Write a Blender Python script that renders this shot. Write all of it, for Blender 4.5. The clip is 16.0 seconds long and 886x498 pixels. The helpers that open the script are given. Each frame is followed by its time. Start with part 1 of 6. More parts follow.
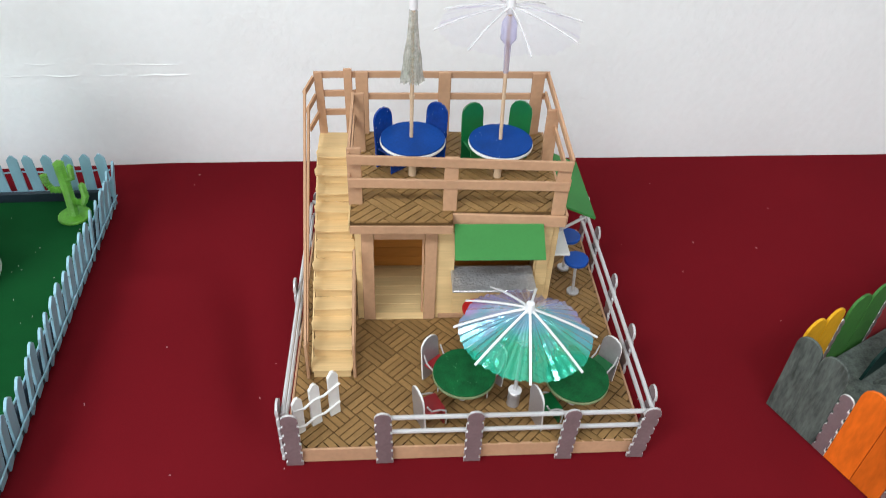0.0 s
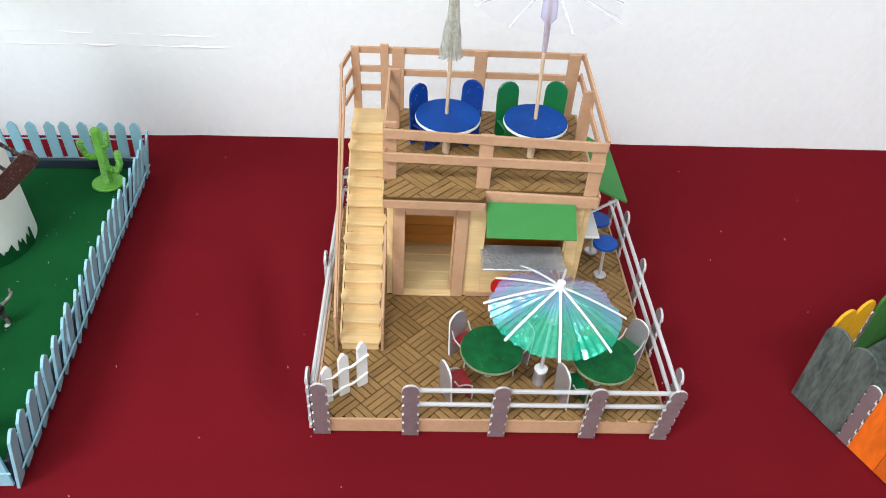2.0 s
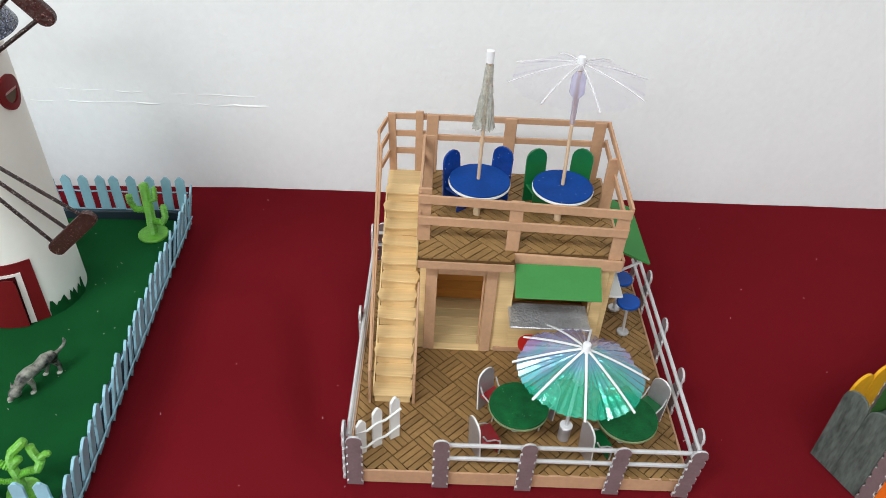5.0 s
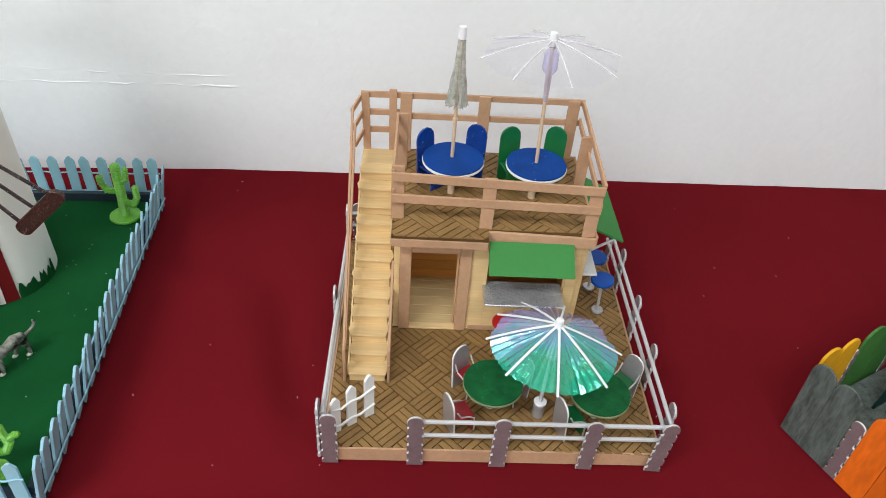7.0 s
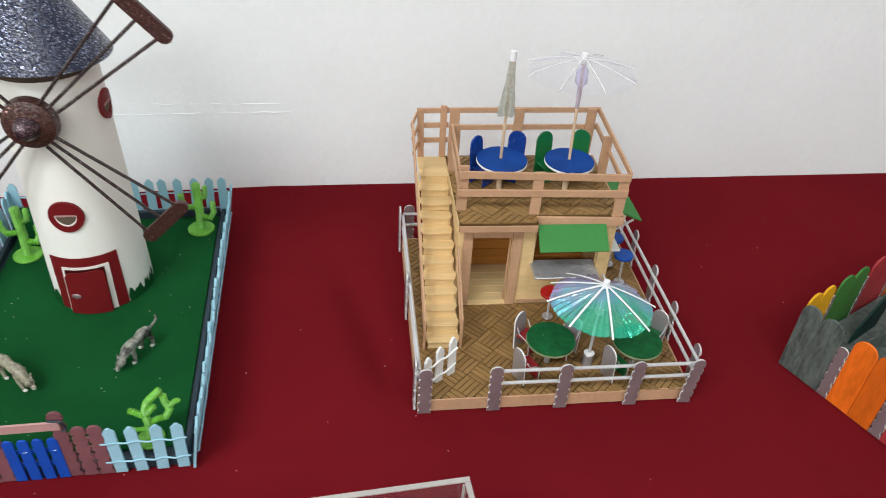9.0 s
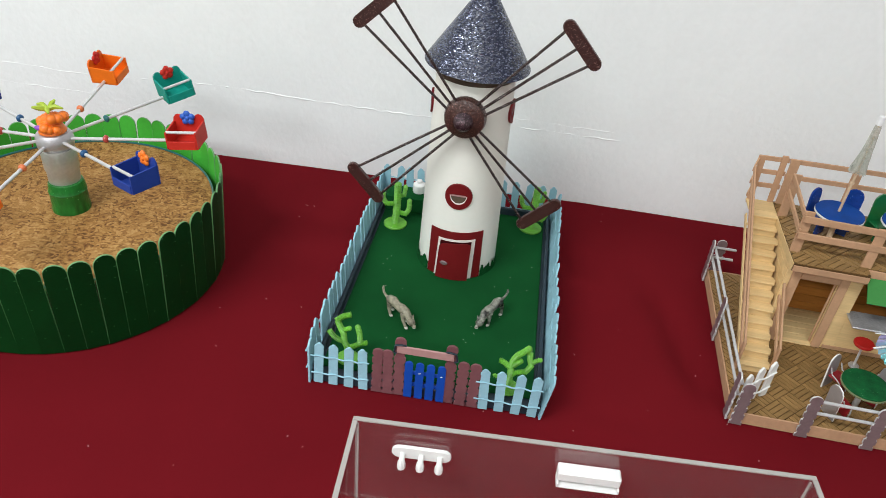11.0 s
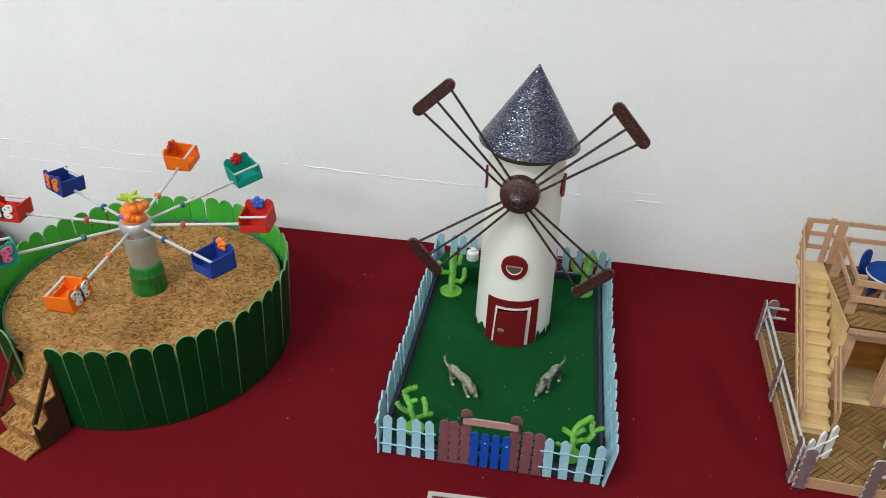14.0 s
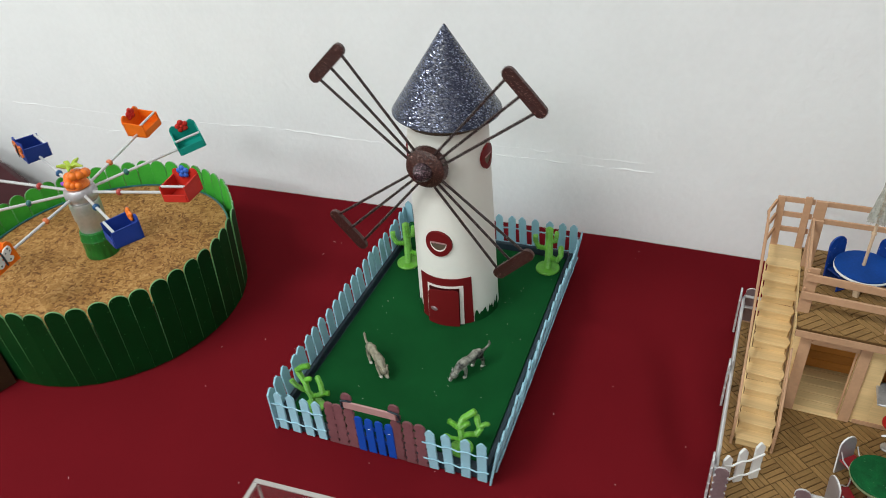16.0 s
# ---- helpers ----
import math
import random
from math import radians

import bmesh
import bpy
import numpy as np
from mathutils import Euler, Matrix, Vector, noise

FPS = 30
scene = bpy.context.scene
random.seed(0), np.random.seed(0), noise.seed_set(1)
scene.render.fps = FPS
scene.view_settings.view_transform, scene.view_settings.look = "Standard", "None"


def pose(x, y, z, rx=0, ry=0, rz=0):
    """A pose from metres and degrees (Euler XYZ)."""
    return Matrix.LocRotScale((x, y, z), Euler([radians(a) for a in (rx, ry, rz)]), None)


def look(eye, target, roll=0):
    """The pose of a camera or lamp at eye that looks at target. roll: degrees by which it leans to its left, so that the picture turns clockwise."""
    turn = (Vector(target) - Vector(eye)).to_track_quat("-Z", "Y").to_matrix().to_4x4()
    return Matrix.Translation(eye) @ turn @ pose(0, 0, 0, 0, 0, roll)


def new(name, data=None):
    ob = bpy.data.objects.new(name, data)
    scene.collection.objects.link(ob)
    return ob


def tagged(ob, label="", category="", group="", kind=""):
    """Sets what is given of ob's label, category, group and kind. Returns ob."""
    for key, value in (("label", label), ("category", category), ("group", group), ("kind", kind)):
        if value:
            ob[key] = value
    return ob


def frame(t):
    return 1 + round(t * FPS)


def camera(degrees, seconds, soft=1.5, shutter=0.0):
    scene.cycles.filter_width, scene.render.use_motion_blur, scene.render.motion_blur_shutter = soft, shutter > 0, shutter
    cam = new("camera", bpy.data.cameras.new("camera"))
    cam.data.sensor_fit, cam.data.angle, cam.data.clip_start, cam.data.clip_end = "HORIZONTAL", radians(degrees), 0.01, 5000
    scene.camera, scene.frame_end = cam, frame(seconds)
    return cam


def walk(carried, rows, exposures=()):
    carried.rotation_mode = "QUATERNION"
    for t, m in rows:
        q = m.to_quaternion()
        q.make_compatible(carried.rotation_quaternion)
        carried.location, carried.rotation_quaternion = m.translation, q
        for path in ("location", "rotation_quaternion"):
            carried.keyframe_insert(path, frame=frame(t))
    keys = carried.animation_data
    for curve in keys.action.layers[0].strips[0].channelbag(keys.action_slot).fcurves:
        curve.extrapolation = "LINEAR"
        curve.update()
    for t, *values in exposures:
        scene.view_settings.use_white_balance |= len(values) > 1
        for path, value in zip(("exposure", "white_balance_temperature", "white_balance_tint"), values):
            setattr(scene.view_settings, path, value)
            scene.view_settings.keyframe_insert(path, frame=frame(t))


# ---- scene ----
cam = camera(62.11, 16.0, soft=0.55, shutter=0.5)
PATH = [
    (0, (0.0634, -0.2782, 0.4067), (0.1295, 0.4891, -0.2311), 2.81),
    (0.5, (0.0621, -0.2837, 0.3972), (0.1151, 0.4678, -0.2604), 2.78),
    (1, (0.0569, -0.2923, 0.3907), (0.0925, 0.4493, -0.2792), 2.86),
    (1.5, (0.0580, -0.2922, 0.3892), (0.1057, 0.4447, -0.2852), 4.12),
    (2, (0.0518, -0.2855, 0.4017), (0.0991, 0.4730, -0.2483), 4.02),
    (2.5, (0.0487, -0.2842, 0.4044), (0.0847, 0.4772, -0.2429), 4.03),
    (3, (0.0480, -0.2872, 0.4197), (0.0759, 0.4971, -0.2000), 3.32),
    (3.5, (0.0403, -0.2883, 0.4252), (0.0541, 0.4942, -0.1973), 3.09),
    (4, (0.0427, -0.2878, 0.4273), (0.0722, 0.4968, -0.1920), 3.83),
    (4.2, (0.0403, -0.2904, 0.4311), (0.0543, 0.4967, -0.1856), 3.15),
    (6.3, (0.0429, -0.2973, 0.4285), (0.0796, 0.4907, -0.1860), 4.54),
    (6.5, (0.0430, -0.2994, 0.4252), (0.0795, 0.4830, -0.1964), 4.26),
    (7, (0.0469, -0.2972, 0.4255), (0.0934, 0.4801, -0.2018), 4.51),
    (7.5, (0.0546, -0.3035, 0.4296), (0.1047, 0.4764, -0.1943), 3.75),
    (8, (0.0259, -0.3296, 0.4417), (0.1153, 0.4575, -0.1687), 5.01),
    (8.5, (-0.0268, -0.3669, 0.4571), (0.0682, 0.4247, -0.1466), 3.31),
    (9, (-0.0506, -0.3975, 0.4616), (0.0643, 0.3975, -0.1341), 3.91),
    (9.5, (-0.0968, -0.4294, 0.4802), (-0.0124, 0.3936, -0.0815), 4.04),
    (10, (-0.1739, -0.4828, 0.4803), (-0.2331, 0.3457, -0.0765), 4.30),
    (10.2, (-0.1939, -0.4902, 0.4811), (-0.2779, 0.3282, -0.0873), 4.54),
    (12.5, (-0.2115, -0.5102, 0.4953), (-0.3405, 0.3136, -0.0567), 5.90),
    (13, (-0.2114, -0.5074, 0.5092), (-0.3468, 0.3294, -0.0212), 5.62),
    (13.5, (-0.2103, -0.5120, 0.5196), (-0.3567, 0.3264, -0.0055), 2.10),
    (14, (-0.2280, -0.5185, 0.5230), (-0.4002, 0.3163, 0.0001), 1.85),
    (14.5, (-0.2273, -0.5333, 0.5258), (-0.4116, 0.3050, 0.0128), 2.09),
    (15, (-0.1881, -0.5253, 0.5318), (-0.3470, 0.3127, 0.0097), 0.22),
    (15.5, (-0.1260, -0.4806, 0.5231), (-0.3464, 0.3331, -0.0148), 0.30),
    (16, (-0.0230, -0.4019, 0.5163), (-0.3835, 0.3324, -0.0589), -4.65),
]
EXPOSURES = (
    (0, 0.23, 6330, 10), (0.5, 0.26, 6250, 10), (1.0, 0.34, 6250, 10), (1.5, 0.43, 6250, 10), (2.0, 0.47, 6250, 10), (2.5, 0.45, 6250, 10), (3.0, 0.33, 6280, 10), (3.5, 0.15, 6320, 10), (4.0, 0.14, 6350, 10),
    (6.5, 0.09, 6430, 10), (8.0, 0.09, 6450, 10), (9.0, 0.08, 6480, 10), (9.5, 0.07, 6500, 10), (10.0, 0.01, 6520, 9), (12.5, -0.08, 6480, 9), (13.0, -0.11, 6420, 9), (13.5, -0.22, 6540, 8), (14.5, -0.27, 6530, 8), (16.0, -0.22, 6550, 8))
walk(cam, [(t, look(eye, target, roll)) for t, eye, target, roll in PATH], EXPOSURES)

# ---- light ----
world = bpy.data.worlds.new("world")
scene.world = world
world.use_nodes = True
world.node_tree.nodes["Background"].inputs[0].default_value = (0.9, 0.95, 1.0, 1)
world.node_tree.nodes["Background"].inputs[1].default_value = 0.05


def panel_lamp(name, x, y, z, sx, sy, watts, color):
    data = bpy.data.lights.new(name, "AREA")
    data.shape, data.size, data.size_y, data.energy, data.color = "RECTANGLE", sx, sy, watts, color
    ob = new(name, data)
    ob.matrix_basis = pose(x, y, z)
    return ob


# ceiling lamps stand out of view; places and uneven powers are assumed
LAMPS = ((-1.3, -1.15), (0.4, -1.15), (-1.3, -2.5), (0.4, -2.5))
for lx, ly in LAMPS:
    panel_lamp("assumed_lamp_light", lx, ly, 1.93, 1.2, 0.3, 41 if lx < 0 else 15, (0.945, 0.99, 1.0))


# ---- materials ----
def material(name, color, rough=0.6, spread=0.15, scale=60.0, fine=600.0, bump=0.15, metal=0.0, spec=0.5, stretch=(1, 1, 1), vary=0.0, coat=0.0, relief=0.0006):
    """A surface with broad patches and fine grain, at real size; vary: difference from piece to piece."""
    m = bpy.data.materials.new(name)
    m.use_nodes = True
    n, l = m.node_tree.nodes, m.node_tree.links
    b = n["Principled BSDF"]
    b.inputs["Roughness"].default_value, b.inputs["Metallic"].default_value = rough, metal
    b.inputs["Specular IOR Level"].default_value, b.inputs["Coat Weight"].default_value = spec, coat
    co, mp = n.new("ShaderNodeTexCoord"), n.new("ShaderNodeMapping")
    mp.inputs["Scale"].default_value = stretch
    l.new(co.outputs["Object"], mp.inputs["Vector"])
    info = n.new("ShaderNodeObjectInfo")
    add = n.new("ShaderNodeVectorMath")
    add.operation = "ADD"
    l.new(mp.outputs["Vector"], add.inputs[0])
    l.new(info.outputs["Random"], add.inputs[1])
    broad, grain = n.new("ShaderNodeTexNoise"), n.new("ShaderNodeTexNoise")
    for tex, s, d in ((broad, scale, 3), (grain, fine, 4)):
        tex.inputs["Scale"].default_value, tex.inputs["Detail"].default_value = s, d
        l.new(add.outputs[0], tex.inputs["Vector"])
    mix = n.new("ShaderNodeMix")
    mix.data_type = "FLOAT"
    mix.inputs[0].default_value = 0.45
    l.new(broad.outputs["Fac"], mix.inputs[2])
    l.new(grain.outputs["Fac"], mix.inputs[3])
    ramp = n.new("ShaderNodeMapRange")
    ramp.inputs[1].default_value, ramp.inputs[2].default_value = 0.3, 0.7
    ramp.inputs[3].default_value, ramp.inputs[4].default_value = 1 - spread, 1 + spread
    l.new(mix.outputs[0], ramp.inputs[0])
    piece = n.new("ShaderNodeMapRange")
    piece.inputs[3].default_value, piece.inputs[4].default_value = 1 - vary, 1 + vary
    l.new(info.outputs["Random"], piece.inputs[0])
    mul = n.new("ShaderNodeMath")
    mul.operation = "MULTIPLY"
    l.new(ramp.outputs[0], mul.inputs[0])
    l.new(piece.outputs[0], mul.inputs[1])
    tint = n.new("ShaderNodeMix")
    tint.data_type, tint.blend_type = "RGBA", "MULTIPLY"
    tint.inputs[0].default_value = 1
    tint.inputs[6].default_value = (*color, 1)
    l.new(mul.outputs[0], tint.inputs[7])
    l.new(tint.outputs[2], b.inputs["Base Color"])
    if bump:
        bp = n.new("ShaderNodeBump")
        bp.inputs["Strength"].default_value, bp.inputs["Distance"].default_value = bump, relief
        l.new(mix.outputs[0], bp.inputs["Height"])
        l.new(bp.outputs[0], b.inputs["Normal"])
    return m


def clear(name, color, rough=0.05, alpha=0.0, ior=1.3, graze=0.45):
    """A thin clear sheet: mostly see-through, with a gloss of its own."""
    m = bpy.data.materials.new(name)
    m.use_nodes = True
    n, l = m.node_tree.nodes, m.node_tree.links
    out = n["Material Output"]
    n.remove(n["Principled BSDF"])
    t, g, d = n.new("ShaderNodeBsdfTransparent"), n.new("ShaderNodeBsdfGlossy"), n.new("ShaderNodeBsdfDiffuse")
    t.inputs[0].default_value = (*color, 1)
    d.inputs[0].default_value = (*color, 1)
    g.inputs["Roughness"].default_value = rough
    lw = n.new("ShaderNodeLayerWeight")
    lw.inputs[0].default_value = 0.5
    pw = n.new("ShaderNodeMath")
    pw.operation = "POWER"
    pw.inputs[1].default_value = 4
    l.new(lw.outputs["Facing"], pw.inputs[0])
    f = n.new("ShaderNodeMath")
    f.operation = "MULTIPLY_ADD"
    f.inputs[1].default_value, f.inputs[2].default_value = graze, ((ior - 1) / (ior + 1)) ** 2
    l.new(pw.outputs[0], f.inputs[0])
    a, b = n.new("ShaderNodeMixShader"), n.new("ShaderNodeMixShader")
    a.inputs[0].default_value = alpha
    l.new(t.outputs[0], a.inputs[1])
    l.new(d.outputs[0], a.inputs[2])
    l.new(f.outputs[0], b.inputs[0])
    l.new(a.outputs[0], b.inputs[1])
    l.new(g.outputs[0], b.inputs[2])
    l.new(b.outputs[0], out.inputs[0])
    return m


def glitter(name, color, rough, size, bright, few=0.62, lean=0.55, squash=1.0):
    """Paint full of flakes, each with its own tilt and shade."""
    m = material(name, color, rough, 0.2, 30, 300, 0, metal=0.4)
    n, l = m.node_tree.nodes, m.node_tree.links
    b = n["Principled BSDF"]
    co, v = n.new("ShaderNodeTexCoord"), n.new("ShaderNodeTexVoronoi")
    v.inputs["Scale"].default_value = size
    flat = n.new("ShaderNodeMapping")
    flat.inputs["Scale"].default_value = (1, 1, squash)
    l.new(co.outputs["Object"], flat.inputs["Vector"])
    l.new(flat.outputs[0], v.inputs["Vector"])
    r = n.new("ShaderNodeMapRange")
    r.inputs[1].default_value, r.inputs[2].default_value = few, min(1.0, few + 0.3)
    r.inputs[3].default_value, r.inputs[4].default_value = 0.0, 1.0
    sep = n.new("ShaderNodeSeparateColor")
    l.new(v.outputs["Color"], sep.inputs[0])
    l.new(sep.outputs[0], r.inputs[0])
    mx = n.new("ShaderNodeMix")
    mx.data_type = "RGBA"
    mx.inputs[7].default_value = (*bright, 1)
    old = b.inputs["Base Color"].links[0].from_socket
    l.new(r.outputs[0], mx.inputs[0])
    l.new(old, mx.inputs[6])
    l.new(mx.outputs[2], b.inputs["Base Color"])
    geo, off, tilt, add, unit = (n.new(k) for k in ("ShaderNodeNewGeometry", "ShaderNodeVectorMath", "ShaderNodeVectorMath", "ShaderNodeVectorMath", "ShaderNodeVectorMath"))
    off.operation, tilt.operation, add.operation, unit.operation = "SUBTRACT", "SCALE", "ADD", "NORMALIZE"
    off.inputs[1].default_value, tilt.inputs["Scale"].default_value = (0.5, 0.5, 0.5), lean
    l.new(v.outputs["Color"], off.inputs[0])
    l.new(off.outputs[0], tilt.inputs[0])
    l.new(geo.outputs["Normal"], add.inputs[0])
    l.new(tilt.outputs[0], add.inputs[1])
    l.new(add.outputs[0], unit.inputs[0])
    l.new(unit.outputs[0], b.inputs["Normal"])
    l.new(r.outputs[0], b.inputs["Metallic"])
    return m


def flecked(m, size, few, color, reach=0.30):
    """Sprinkle small pale or dark flecks over a surface."""
    n, l = m.node_tree.nodes, m.node_tree.links
    b = n["Principled BSDF"]
    co, v = n.new("ShaderNodeTexCoord"), n.new("ShaderNodeTexVoronoi")
    v.inputs["Scale"].default_value = size
    l.new(co.outputs["Object"], v.inputs["Vector"])
    sep = n.new("ShaderNodeSeparateColor")
    l.new(v.outputs["Color"], sep.inputs[0])
    chosen, near, both = n.new("ShaderNodeMath"), n.new("ShaderNodeMath"), n.new("ShaderNodeMath")
    chosen.operation, near.operation, both.operation = "GREATER_THAN", "LESS_THAN", "MULTIPLY"
    chosen.inputs[1].default_value, near.inputs[1].default_value = few, reach
    l.new(sep.outputs[2], chosen.inputs[0])
    l.new(v.outputs["Distance"], near.inputs[0])
    l.new(chosen.outputs[0], both.inputs[0])
    l.new(near.outputs[0], both.inputs[1])
    mx = n.new("ShaderNodeMix")
    mx.data_type = "RGBA"
    mx.inputs[7].default_value = (*color, 1)
    l.new(both.outputs[0], mx.inputs[0])
    l.new(b.inputs["Base Color"].links[0].from_socket, mx.inputs[6])
    l.new(mx.outputs[2], b.inputs["Base Color"])
    return m


def cork_board(name):
    """Pressed cork: long chips of many browns, with dark crumbs between."""
    m = bpy.data.materials.new(name)
    m.use_nodes = True
    n, l = m.node_tree.nodes, m.node_tree.links
    b = n["Principled BSDF"]
    b.inputs["Roughness"].default_value, b.inputs["Specular IOR Level"].default_value = 0.75, 0.25
    co, warp = n.new("ShaderNodeTexCoord"), n.new("ShaderNodeTexNoise")
    warp.inputs["Scale"].default_value, warp.inputs["Detail"].default_value = 70, 3
    l.new(co.outputs["Object"], warp.inputs["Vector"])
    push = n.new("ShaderNodeVectorMath")
    push.operation = "MULTIPLY_ADD"
    push.inputs[1].default_value = (0.022, 0.022, 0.022)
    l.new(warp.outputs["Color"], push.inputs[0])
    l.new(co.outputs["Object"], push.inputs[2])
    mp = n.new("ShaderNodeMapping")
    mp.inputs["Scale"].default_value = (0.80, 1.15, 1.0)
    l.new(push.outputs[0], mp.inputs["Vector"])
    chips, crumbs, grain = n.new("ShaderNodeTexVoronoi"), n.new("ShaderNodeTexNoise"), n.new("ShaderNodeTexNoise")
    chips.inputs["Scale"].default_value = 330
    crumbs.inputs["Scale"].default_value, crumbs.inputs["Detail"].default_value = 430, 6
    grain.inputs["Scale"].default_value, grain.inputs["Detail"].default_value = 22, 3
    for tex in (chips, crumbs):
        l.new(mp.outputs[0], tex.inputs["Vector"])
    l.new(co.outputs["Object"], grain.inputs["Vector"])
    sep = n.new("ShaderNodeSeparateColor")
    l.new(chips.outputs["Color"], sep.inputs[0])
    mix = n.new("ShaderNodeMix")
    mix.data_type = "FLOAT"
    mix.inputs[0].default_value = 0.62
    l.new(sep.outputs[0], mix.inputs[2])
    l.new(crumbs.outputs["Fac"], mix.inputs[3])
    wide = n.new("ShaderNodeMath")
    wide.operation = "MULTIPLY_ADD"
    wide.inputs[1].default_value, wide.inputs[2].default_value = 0.30, -0.15
    l.new(grain.outputs["Fac"], wide.inputs[0])
    tot = n.new("ShaderNodeMath")
    l.new(mix.outputs[0], tot.inputs[0])
    l.new(wide.outputs[0], tot.inputs[1])
    ramp = n.new("ShaderNodeValToRGB")
    e = ramp.color_ramp.elements
    e[0].position, e[0].color = 0.27, (0.120, 0.047, 0.011, 1)
    e[1].position, e[1].color = 0.80, (0.52, 0.30, 0.115, 1)
    a = e.new(0.40)
    a.color = (0.270, 0.125, 0.034, 1)
    c = e.new(0.58)
    c.color = (0.385, 0.200, 0.062, 1)
    l.new(tot.outputs[0], ramp.inputs[0])
    l.new(ramp.outputs[0], b.inputs["Base Color"])
    bp = n.new("ShaderNodeBump")
    bp.inputs["Strength"].default_value, bp.inputs["Distance"].default_value = 0.8, 0.0006
    l.new(tot.outputs[0], bp.inputs["Height"])
    l.new(bp.outputs[0], b.inputs["Normal"])
    return m


